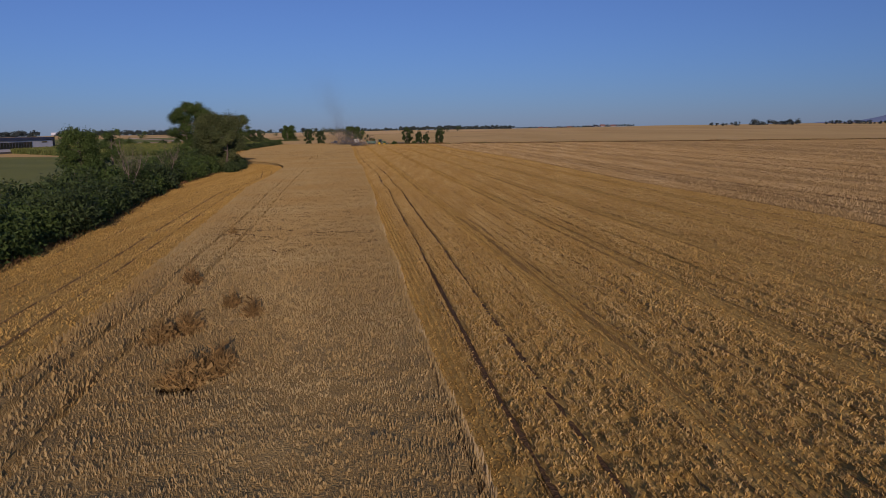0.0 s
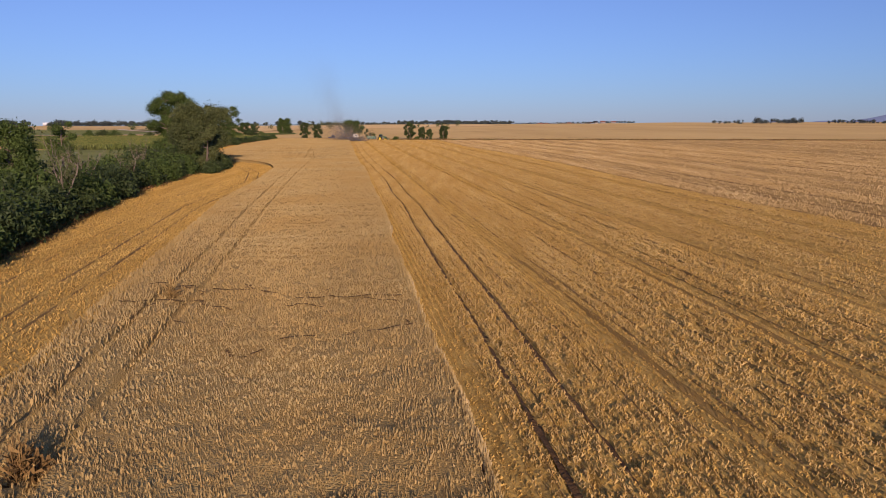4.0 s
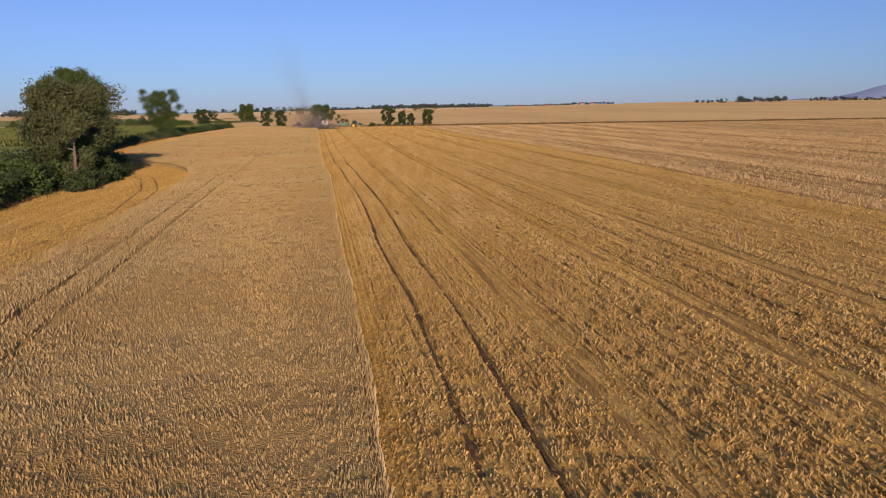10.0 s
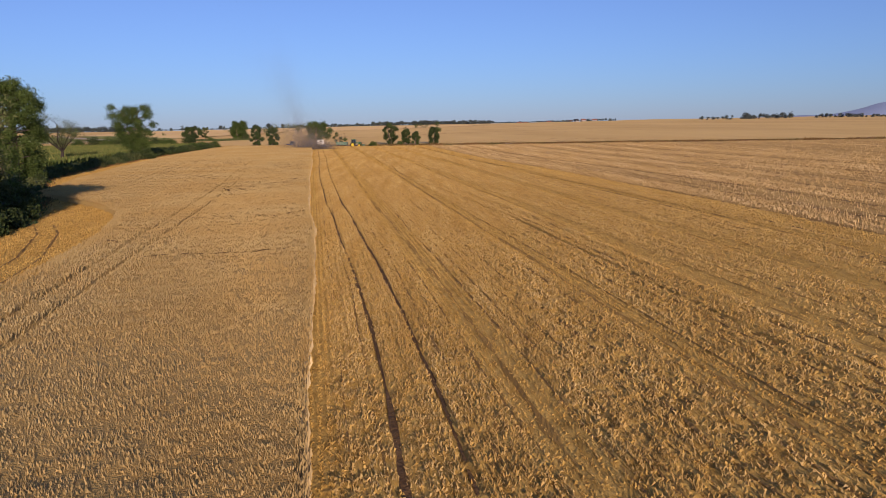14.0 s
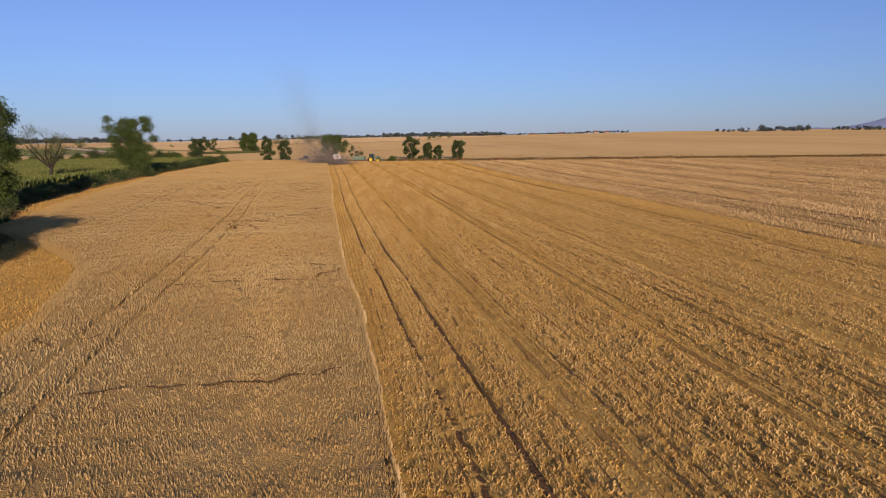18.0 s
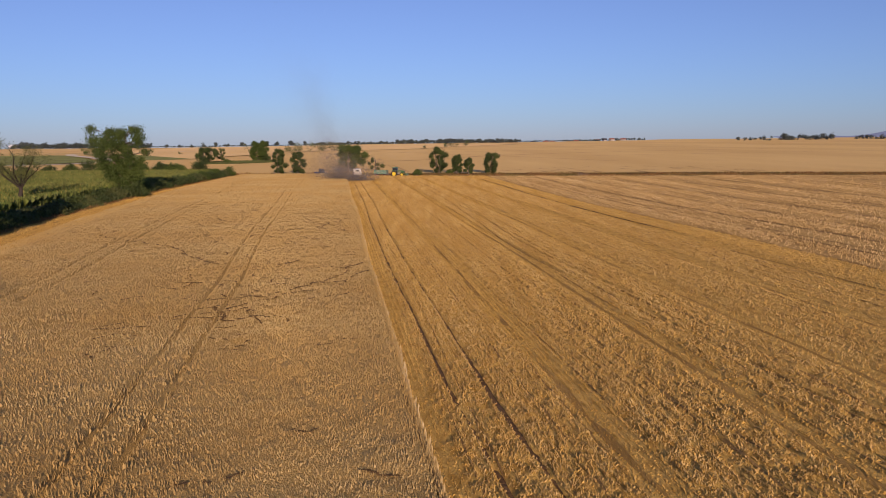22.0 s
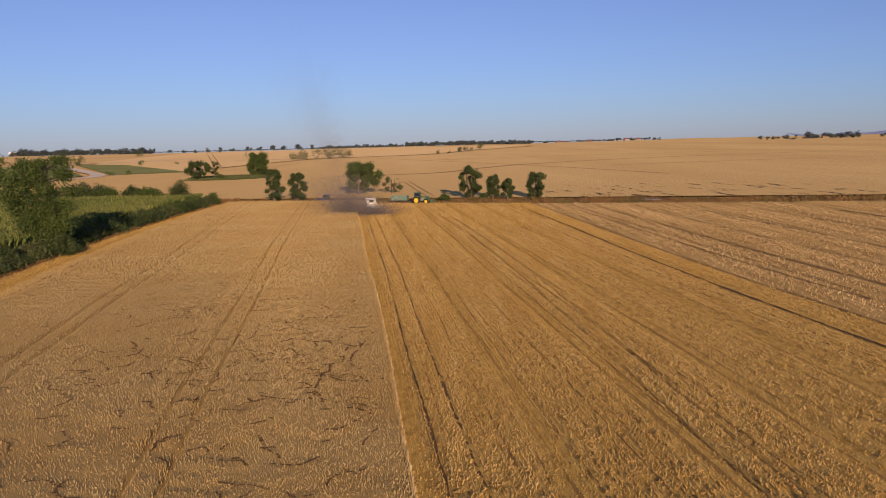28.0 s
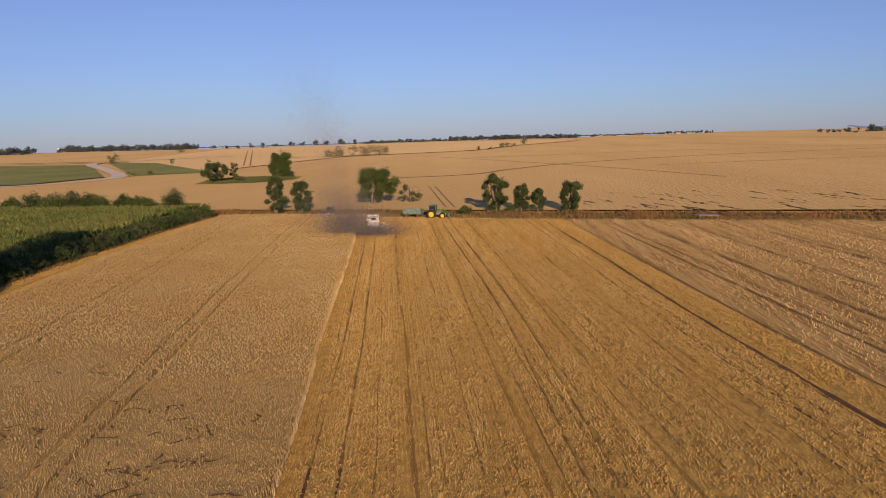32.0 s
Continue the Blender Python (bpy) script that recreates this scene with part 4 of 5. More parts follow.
# low growth from the willow to the field's far corner
for k, (bx, by, bh, bw, kind) in enumerate((
        (-62, 196, 3.6, 5.0, LEAF_DARK), (-66, 206, 3.2, 5.0, LEAF_DARK), (-70, 214, 2.8, 4.5, LEAF), (-72, 222, 2.4, 4.5, LEAF_DARK), (-74, 231, 2.2, 4.5, LEAF), (-75, 240, 2.0, 4.2, LEAF_DARK),
        (-77, 249, 1.9, 4.2, LEAF), (-78, 258, 1.8, 4.0, LEAF_DARK), (-78, 267, 2.0, 4.0, LEAF), (-79, 276, 2.4, 4.4, LEAF_DARK), (-79, 285, 3.2, 4.6, LEAF_DARK), (-74.6, 292, 3.6, 4.6, LEAF_DARK),
        (-78, 297, 3.4, 4.6, LEAF_DARK), (-78, 304, 3.0, 4.6, LEAF), (-79, 312, 2.6, 4.4, LEAF), (-79, 320, 2.6, 4.4, LEAF_DARK), (-79, 328, 2.8, 4.4, LEAF), (-79, 336, 2.8, 4.4, LEAF),
        (-79.5, 343, 3.2, 4.6, LEAF_DARK), (-79, 350, 3.4, 4.6, LEAF), (-79, 357, 3.2, 4.4, LEAF_DARK), (-80, 364, 3.8, 5.2, LEAF), (-78, 372, 3.6, 4.6, LEAF), (-82, 372, 3.0, 4.6, LEAF_DARK))):
    bush(bx, by, bh, bw, "low green bramble and bush along the field edge", 500 + k, kind, 1500, 0.22, "field edge bushes")
k, yy = 0, 196.0
while yy < 371:
    r = np.random.default_rng(800 + k)
    for row in range(2):
        high = r.uniform(1.5, 2.3) + (0.7 if yy > 285 else 0) - 0.2 * row
        bush(HEDGE(yy) - 2.0 - row * 3.6 + r.uniform(-0.5, 0.5), yy + r.uniform(-1, 1), high, r.uniform(3.6, 5.0), "low green bramble and bush along the field edge", 800 + k * 3 + row, LEAF_DARK if r.random() < 0.65 else LEAF_GREY, 620, 0.24, "field edge bushes")
    yy += r.uniform(3.4, 4.4)
    k += 1
for k, (bx, by, bh, bw) in enumerate(((-160, 396, 4.2, 8), (-166, 397, 4.4, 8), (-173, 398, 4.0, 7), (-114, 391.5, 4.2, 6.5), (-101, 389, 3.6, 5), (-128, 392, 4.4, 7), (-122, 391, 4.6, 7), (-117, 391, 4.8, 6), (-111, 391, 4.0, 6), (-105, 391, 3.8, 5), (-98, 388, 3.4, 5), (-91, 387, 5.2, 5.4), (-135, 394, 3.4, 6), (-143, 396, 3.0, 6), (-152, 398, 2.6, 6))):
    bush(bx, by, bh * 1.3, bw * 1.1, "round green bush at the far end of the maize", 560 + k, LEAF_DARK if k % 2 else LEAF, 2200, 0.26, "bushes behind the maize")

# ---- the row of trees along the ditch ----
ROW = "trees along the ditch"
tree(-65.1, 382, 8.2, 4.6, "young dark green tree by the ditch", 31, LEAF_DARK, 0.08, 2, 18, 3600, 0.26, group=ROW)
tree(-58.9, 381, 7.3, 4.4, "young dark green tree by the ditch", 32, LEAF_DARK, 0.14, 1, 16, 3200, 0.26, group=ROW)
tree(-45.6, 397, 9.0, 9.2, "broad round dark green tree beyond the ditch", 33, LEAF, 0.2, 2, 26, 8000, 0.28, group=ROW)
tree(-36.2, 399, 5.0, 4.6, "scraggy thin yellowing tree by the ditch", 34, LEAF_GREY, 0.2, 3, 10, 700, 0.22, group=ROW, bare=0.4)
tree(-15.4, 375.5, 8.4, 4.8, "tall dark green tree by the ditch", 35, LEAF_DARK, 0.08, 2, 20, 4200, 0.26, group=ROW)
tree(-10.1, 375, 6.0, 4.0, "small dark green tree by the ditch", 36, LEAF_DARK, 0.15, 1, 14, 2500, 0.25, group=ROW)
tree(-6.6, 374.4, 5.0, 3.6, "small dark green tree by the ditch", 37, LEAF_DARK, 0.12, 1, 12, 2200, 0.25, group=ROW)
tree(-1.2, 373, 6.5, 4.6, "dark green tree with two tops by the ditch", 38, LEAF_DARK, 0.08, 2, 16, 3200, 0.26, group=ROW)
bush(-22, 374, 2.0, 3.4, "low green bush by the ditch", 39, LEAF, 700, 0.2, ROW)
bush(-12.5, 374, 1.8, 3.0, "low green bush by the ditch", 40, LEAF, 600, 0.2, ROW)
tree(-121, 499, 7.8, 7.0, "round bush-like tree on the grass island", 41, LEAF_DARK, 0.05, 3, 20, 5200, 0.34)
tree(-117.6, 511, 7.4, 4.0, "slim yellowing tree on the grass island", 42, LEAF_GREY, 0.25, 1, 10, 900, 0.3)
tree(-104.6, 527, 10.4, 8.6, "dense tree on the grass island", 43, LEAF, 0.1, 2, 24, 6500, 0.36)
bush(-99, 524, 4.4, 5, "dark bush on the grass island", 44, LEAF_DARK, 900, 0.3)
bush(-113, 503, 2.6, 5, "low bush on the grass island", 45, LEAF, 700, 0.28)

# dry weeds along the ditch and under the hedge
n = 36000
x = rng.uniform(-76, 190, n)
y = DITCH(x) + rng.normal(1.4, 1.9, n)
n3 = 22000
x = np.concatenate([x, rng.uniform(0, 130, n3)])
y = np.concatenate([y, DITCH(x[n:]) + rng.normal(0.6, 1.5, n3)])
n += n3
n2 = 16000
x = np.concatenate([x, rng.uniform(-100, 190, n2)])
y = np.concatenate([y, DITCH(x[n:]) + rng.normal(6.0, 1.3, n2)])
n += n2
tagged(blades("ditch_grass", x, y, land_height(x, y), rng.uniform(0.25, 0.8, n) * (0.6 + 0.9 * rough(x / 7, x * 0, 81)), rng.uniform(0.12, 0.32, n), rng.uniform(0.1, 0.5, n), DITCH_STRAW), "tall dry brown grass along the ditch", "grass", kind="stuff")
n = 20000
y = rng.uniform(26, 375, n)
x = HEDGE(y) + rng.normal(-0.7, 0.55, n) + 0.6 * (rough(y / 4, y * 0, 82) - 0.5)
tagged(blades("hedge_grass", x, y, x * 0 - 0.05, rng.uniform(0.12, 0.5, n), rng.uniform(0.06, 0.16, n), rng.uniform(0.1, 0.4, n), DITCH_STRAW), "dry brown grass under the hedge", "grass", kind="stuff")

n = 26000
x = rng.uniform(-80, 150, n)
y = DITCH(x) - 5.6 + 5.0 * rng.random(n) ** 0.8
tagged(blades("verge_grass", x, y, land_height(x, y), rng.uniform(0.12, 0.38, n), rng.uniform(0.10, 0.22, n), rng.uniform(0.05, 0.25, n), DRY_GRASS), "short dry grass on the verge between field and ditch", "grass", kind="stuff")

# rough grass on the island
n = 5000
a, d = rng.uniform(0, 6.28, n), np.sqrt(rng.random(n))
x, y = -110 + 17 * d * np.cos(a), 509 + 20 * d * np.sin(a)
tagged(blades("island_grass", x, y, land_height(x, y) + 0.5, rng.uniform(0.2, 0.7, n), rng.uniform(0.3, 0.7, n), rng.uniform(0.1, 0.5, n), LEAF_GREY), "rough tufts of green grass", "grass", kind="stuff")

# maize
r = np.random.default_rng(60)
rows_x, rows_y = [], []
for k in range(150):
    ys = np.arange(250, 392, 0.55)
    xs = -84 - k * 0.75 - (ys - 250) * 0.02 + r.normal(0, 0.06, len(ys))
    rows_x.append(xs)
    rows_y.append(ys + r.normal(0, 0.1, len(ys)))
x, y = np.concatenate(rows_x), np.concatenate(rows_y)
ok = (y < 392 + (-84 - x) * 0.03) & (y > 256 - 0.05 * (x + 84)) & (x < -82) & (y > 256 + 1.0 * np.clip(-118 - x, 0, None))
x, y = x[ok], y[ok]
n = len(x)
hi = rng.uniform(1.7, 2.2, n)
leaves = merged((x, y, x * 0 - 0.3, hi, rng.uniform(0.3, 0.5, n), rng.uniform(0.1, 0.35, n)), (x, y, x * 0 + 0.3, hi * 0.7, rng.uniform(0.35, 0.6, n), rng.uniform(0.4, 0.7, n)), (x, y, x * 0 + 0.7, hi * 0.55, rng.uniform(0.3, 0.5, n), rng.uniform(0.3, 0.7, n)))
tagged(blades("maize_field", *leaves, CORN_LEAF), "dense dark green maize in rows", "maize", kind="stuff")
ok = rng.random(n) < 0.3
tagged(blades("maize_tassels", x[ok], y[ok], hi[ok] - 0.6, rng.uniform(0.35, 0.6, ok.sum()), rng.uniform(0.12, 0.22, ok.sum()), rng.uniform(0.05, 0.2, ok.sum()), TASSEL), "yellowing tassels on the maize", "maize", kind="stuff")
patch("maize_ground", [(-82, 256), (-82, 390), (-200, 402), (-200, 342), (-118, 259)], 0.32, WEEDY_SOIL, "weedy ground under the maize", "ground", cell=12)

patch("hedge_ground", [(-60, 196), (-68, 218), (-73, 243), (-76, 279), (-79, 309), (-79.5, 345), (-78.5, 376), (-84, 388), (-92, 388), (-90, 300), (-90, 250), (-84, 225), (-72, 196)], 0.36, WEEDY_SOIL, "weedy ground under the field edge bushes", "ground", cell=10)
CONCRETE = surface("old_concrete", (0.30, 0.29, 0.28), (0.36, 0.35, 0.34), (0.24, 0.23, 0.22), fine=3, broad=0.4, bump=0.4, bump_size=0.03)
slab = bmesh.new()
bmesh.ops.create_cube(slab, size=1.0, matrix=Matrix.Translation((24.3, 359.6, -0.25)) @ Matrix.Rotation(radians(-11), 4, "Z") @ Matrix.Diagonal((4.2, 2.6, 0.9, 1)))
bmesh.ops.bevel(slab, geom=slab.edges[:], offset=0.06, segments=2, affect="EDGES")
tagged(part("culvert", slab, CONCRETE), "grey concrete culvert slab across the grassy ditch", "culvert", kind="structure")


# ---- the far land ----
def far_clumps(name, places, label, material=LEAF_HAZED, per=90, size=0.9, seed=90):
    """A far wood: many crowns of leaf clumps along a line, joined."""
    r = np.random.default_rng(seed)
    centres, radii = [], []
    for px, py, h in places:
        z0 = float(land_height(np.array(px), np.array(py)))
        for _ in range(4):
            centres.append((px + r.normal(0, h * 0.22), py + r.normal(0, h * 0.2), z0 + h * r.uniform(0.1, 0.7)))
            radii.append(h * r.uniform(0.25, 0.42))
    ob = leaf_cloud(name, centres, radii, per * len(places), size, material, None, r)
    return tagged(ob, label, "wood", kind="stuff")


def wood_line(a0, a1, dist, h, step, jitter, seed):
    """Places along a bearing from the field, in degrees to the right of straight ahead."""
    r = np.random.default_rng(seed)
    out, a = [], a0
    while a < a1:
        d = dist + r.normal(0, jitter)
        out.append((d * math.sin(radians(a)), 100 + d * math.cos(radians(a)), h * r.uniform(0.7, 1.25)))
        a += math.degrees(step / dist) * r.uniform(0.6, 1.4)
    return out


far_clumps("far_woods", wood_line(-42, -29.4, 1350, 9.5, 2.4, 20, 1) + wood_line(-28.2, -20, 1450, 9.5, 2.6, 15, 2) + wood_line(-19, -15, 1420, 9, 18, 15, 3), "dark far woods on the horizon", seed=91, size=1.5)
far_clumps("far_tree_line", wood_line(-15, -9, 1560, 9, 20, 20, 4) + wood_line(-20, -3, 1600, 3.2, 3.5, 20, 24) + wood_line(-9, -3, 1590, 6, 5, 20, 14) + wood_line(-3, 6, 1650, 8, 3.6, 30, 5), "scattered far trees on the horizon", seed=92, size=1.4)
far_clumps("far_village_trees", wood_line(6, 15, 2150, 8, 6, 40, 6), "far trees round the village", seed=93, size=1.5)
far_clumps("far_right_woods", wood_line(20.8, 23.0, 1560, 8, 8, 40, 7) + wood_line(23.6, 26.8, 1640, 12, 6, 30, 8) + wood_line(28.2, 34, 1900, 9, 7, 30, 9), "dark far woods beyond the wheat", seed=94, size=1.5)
far_clumps("far_poplar_clump", [(-140 + k * 5.5, 806 + k * 1.5, 10 + 1.5 * math.sin(k * 2.2)) for k in range(9)] + [(-168, 792, 8)], "grey-green poplar clump far across the field", LEAF_GREY, 160, 0.6, 95)
far_clumps("far_hedge_bushes", [(-23, 891, 5), (-14, 905, 4), (-2, 975, 7), (4, 978, 7), (10, 985, 6), (28, 1124, 10)], "bushes along the far field boundary", LEAF_DARK, 160, 0.5, 96)
far_clumps("far_road_bushes", [(-302, 785, 8), (-306, 790, 6), (-230, 720, 4), (-210, 735, 3), (-410, 1178, 9), (-180, 556, 3.5), (-176, 565, 3)], "bushes beside the sandy track", LEAF, 160, 0.5, 97)


def far_strip(name, points, width, z, material, label, category="track"):
    pts = np.array(points, float)
    t = np.linspace(0, len(pts) - 1, 12 * (len(pts) - 1) + 1)
    i = np.minimum(t.astype(int), len(pts) - 2)
    f = (t - i)[:, None]
    p0, p1, p2, p3 = pts[np.maximum(i - 1, 0)], pts[i], pts[i + 1], pts[np.minimum(i + 2, len(pts) - 1)]
    c = 0.5 * (2 * p1 + (p2 - p0) * f + (2 * p0 - 5 * p1 + 4 * p2 - p3) * f ** 2 + (3 * p1 - p0 - 3 * p2 + p3) * f ** 3)
    d = np.gradient(c, axis=0)
    d /= np.linalg.norm(d, axis=1)[:, None]
    s = np.stack([-d[:, 1], d[:, 0]], -1) * width / 2
    v = np.stack([np.c_[q, land_height(q[:, 0], q[:, 1]) + z] for q in (c + s, c, c - s)], 1)
    return tagged(link_arrays(name, v.reshape(-1, 3), grid_faces(len(c), 3), material, smooth=True), label, category, kind="structure")


far_strip("sandy_track", SAND_LINE, 7, 0.62, SAND, "pale winding sandy farm track")
far_strip("field_boundary", [(-185, 800), (-140, 796), (-110, 812), (-30, 885), (30, 1110), (120, 1350)], 5, 0.7, DRY_GRASS, "dark grassy boundary between far fields", "field boundary")
far_strip("field_boundary", [(-420, 462), (-206, 506)], 5, 0.7, LEAF_DARK, "dark grassy verge of the green field", "field boundary")
far_strip("field_boundary", [(-300, 775), (-380, 780), (-520, 790)], 8, 0.8, LEAF_DARK, "dark grassy verge behind the green field", "field boundary")

for off in (0.0, 1.9):
    far_strip("wheel_track", [(-35.5 + off, 452), (-33.6 + off, 437.8), (-30.2 + off, 410.9), (-26.6 + off, 384)], 0.32, 0.56, FAR_LINE, "dark tramline in the wheat beyond the ditch", "wheel track")
far_strip("field_line", [(-60, 500), (-24.2, 514.5), (-5, 552), (30, 600), (110, 660), (260, 720)], 3.0, 0.56, FAR_LINE, "faint darker line through the far wheat", "field line")
far_strip("field_line", [(60, 560), (200, 600), (500, 640)], 1.6, 0.56, FAR_LINE, "faint darker line through the far wheat", "field line")
far_strip("field_line", [(-30, 700), (150, 770), (480, 810)], 2.2, 0.56, FAR_LINE, "faint darker line through the far wheat", "field line")
far_strip("field_line", [(-70, 770), (-30, 690), (30, 560), (62, 470)], 1.2, 0.56, FAR_LINE, "faint tramline in the far wheat", "field line")
far_strip("field_line", [(40, 950), (300, 1010), (700, 1000)], 3.0, 0.56, FAR_LINE, "faint darker line through the far wheat", "field line")
for off in (0, 4):
    far_strip("field_line", [(-160 + off, 655), (-342 + off * 1.6, 1244)], 0.9, 0.5, FAR_LINE, "faint tramline in the far stubble", "field line")
r = np.random.default_rng(64)
faces, verts = [], []
for k in range(70):
    sx, along = r.uniform(4, 80), r.random() ** 1.6
    sy = float(DITCH(sx)) + 9 + along * 55
    length, slope, wide = r.uniform(3, 11), r.uniform(0.05, 0.5), r.uniform(0.12, 0.4) * (1.6 - along)
    for i in range(7):
        f = i / 6
        px, py, w = sx + slope * length * f + 0.5 * r.normal(), sy - length * f, wide * math.sin(math.pi * (0.08 + 0.84 * f)) * r.uniform(0.6, 1.4)
        pz = float(land_height(np.array(px), np.array(py))) + 0.57
        verts += [(px - w, py, pz), (px + w, py, pz)]
        if i:
            q = len(verts)
            faces.append((q - 4, q - 3, q - 1, q - 2))
tagged(link_arrays("lodged_streaks", verts, faces, SOIL), "dark lodged streaks in the wheat beyond the ditch", "wheat", kind="stuff")

hill = bmesh.new()
hx = np.linspace(1700, 4200, 70)
hill_rows = [[hill.verts.new((px, py + 0.15 * (2480 - px), -60 + k * (60 + 62 * math.exp(-((px - 2480) / 260) ** 2) + 60 * math.exp(-((px - 3100) / 500) ** 2) + 12 * float(rough(np.array(px / 90), np.array(1.0), 7)) - 8))) for px in hx] for k, py in ((0, 3600), (0.7, 3700), (1, 3850))]
for a, b in zip(hill_rows, hill_rows[1:]):
    for i in range(len(hx) - 1):
        hill.faces.new((a[i], a[i + 1], b[i + 1], b[i]))
# The hill's blue is aerial haze put into its base colour.
HILL = surface("far_hill_hazed", (0.25, 0.32, 0.46), (0.27, 0.34, 0.48), (0.24, 0.31, 0.45), fine=0.01, broad=0.002, bump=0)
tagged(part("backdrop_hill", hill, HILL, smooth=True), "far wooded hill on the horizon, haze put in as pale blue", "hill", kind="structure")


# ---- machines ----
def paint(name, colour, rough=0.4, dirt=(0.34, 0.27, 0.18), wide=(0.55, 0.8), metal=0.0):
    darker = tuple(c * 0.85 for c in colour)
    return surface(name, colour, darker, dirt, fine=5, broad=1.3, rough=rough, bump=0.05, bump_size=0.01, spec=0.5, wide=wide, metal=metal)


GREEN = paint("green_paint", (0.035, 0.12, 0.035), wide=(0.45, 0.8))
TEAL = paint("trailer_green_paint", (0.07, 0.20, 0.14), wide=(0.4, 0.75))
YELLOW = paint("yellow_paint", (0.75, 0.55, 0.02), wide=(0.65, 0.9))
CREAM = paint("cream_paint", (0.62, 0.60, 0.50))
BLUE = paint("blue_paint", (0.03, 0.04, 0.09))
PALE_RIM = paint("pale_rim_paint", (0.70, 0.68, 0.62))
RUST = paint("red_rim_paint", (0.30, 0.07, 0.04))
GREY_STEEL = paint("grey_steel", (0.22, 0.22, 0.22), 0.5, metal=0.4)
RUBBER = surface("tyre_rubber", (0.025, 0.024, 0.022), (0.04, 0.037, 0.033), (0.12, 0.095, 0.065), fine=6, broad=1.2, bump=0.3, bump_size=0.02, wide=(0.5, 0.8))
GLASS = surface("cab_glass", (0.02, 0.025, 0.03), (0.03, 0.035, 0.04), fine=1, rough=0.06, bump=0, spec=0.8)
STRAW_LOAD = surface("grain_load", (0.55, 0.36, 0.12), (0.62, 0.43, 0.17), (0.48, 0.30, 0.10), fine=8, broad=0.8, bump=0.5, bump_size=0.04)


def box(bm, x0, y0, z0, x1, y1, z1, taper=(0, 0), bevel=0.03):
    """A bevelled box; taper draws the top's sides in along x and y."""
    vs = [bm.verts.new(p) for p in ((x0, y0, z0), (x1, y0, z0), (x1, y1, z0), (x0, y1, z0))]
    a, b = taper
    vs += [bm.verts.new(p) for p in ((x0 + a, y0 + b, z1), (x1 - a, y0 + b, z1), (x1 - a, y1 - b, z1), (x0 + a, y1 - b, z1))]
    fs = [bm.faces.new([vs[i] for i in f]) for f in ((3, 2, 1, 0), (4, 5, 6, 7), (0, 1, 5, 4), (1, 2, 6, 5), (2, 3, 7, 6), (3, 0, 4, 7))]
    if bevel:
        es = list({e for f in fs for e in f.edges})
        bmesh.ops.bevel(bm, geom=es, offset=bevel, segments=1, affect="EDGES")
    return bm


def boxed(*args, **more):
    return box(bmesh.new(), *args, **more)


def lathe(bm, centre, profile, sides=24, axis_no=1):
    """A ring of faces round an axis through centre: profile is (radius, offset along the axis)."""
    rings = []
    for rad, off in profile:
        ring = []
        for k in range(sides):
            a = 2 * math.pi * k / sides
            p = [math.cos(a) * rad, off, math.sin(a) * rad] if axis_no == 1 else [off, math.cos(a) * rad, math.sin(a) * rad]
            ring.append(bm.verts.new([c + q for c, q in zip(centre, p)]))
        rings.append(ring)
    for a, b in zip(rings, rings[1:]):
        for k in range(sides):
            bm.faces.new((a[k], a[(k + 1) % sides], b[(k + 1) % sides], b[k]))
    bm.faces.new(rings[0][::-1])
    bm.faces.new(rings[-1])
    bmesh.ops.recalc_face_normals(bm, faces=bm.faces[:])
    return bm


def wheel(parent, centre, radius, width, rim_material, rim_share=0.58, name="wheel", lugs=True):
    """A tyre with lugs and a dished rim; the axle lies along y."""
    hub = new(name)
    hub.empty_display_size = 0.2
    hub.parent = parent
    hub.location = centre
    w = width / 2
    bm = lathe(bmesh.new(), (0, 0, 0), [(radius * rim_share, -w * 0.9), (radius * 0.86, -w), (radius * 0.97, -w * 0.7), (radius, 0), (radius * 0.97, w * 0.7), (radius * 0.86, w), (radius * rim_share, w * 0.9)], 28)
    if lugs:
        for k in range(18):
            a = 2 * math.pi * k / 18
            for side in (-1, 1):
                lug = boxed(-0.035, min(side * w * 0.1, side * w * 0.9), radius * 0.95, 0.035, max(side * w * 0.1, side * w * 0.9), radius * 1.035, bevel=0)
                bmesh.ops.rotate(lug, verts=lug.verts, matrix=Matrix.Rotation(a + side * 0.09, 3, "Y"))
                tmp = bpy.data.meshes.new("lug")
                lug.to_mesh(tmp)
                lug.free()
                bm.from_mesh(tmp)
                bpy.data.meshes.remove(tmp)
    part("tyre", bm, RUBBER, hub)
    part("rim", lathe(bmesh.new(), (0, 0, 0), [(radius * rim_share * 1.02, -w * 0.96), (radius * rim_share * 0.92, -w * 0.96), (radius * rim_share * 0.8, -w * 0.5), (radius * 0.16, -w * 0.45), (radius * 0.14, -w * 0.75), (radius * 0.14, w * 0.75),
                                               (radius * 0.16, w * 0.45), (radius * rim_share * 0.8, w * 0.5), (radius * rim_share * 0.92, w * 0.96), (radius * rim_share * 1.02, w * 0.96)], 24), rim_material, hub)
    return hub


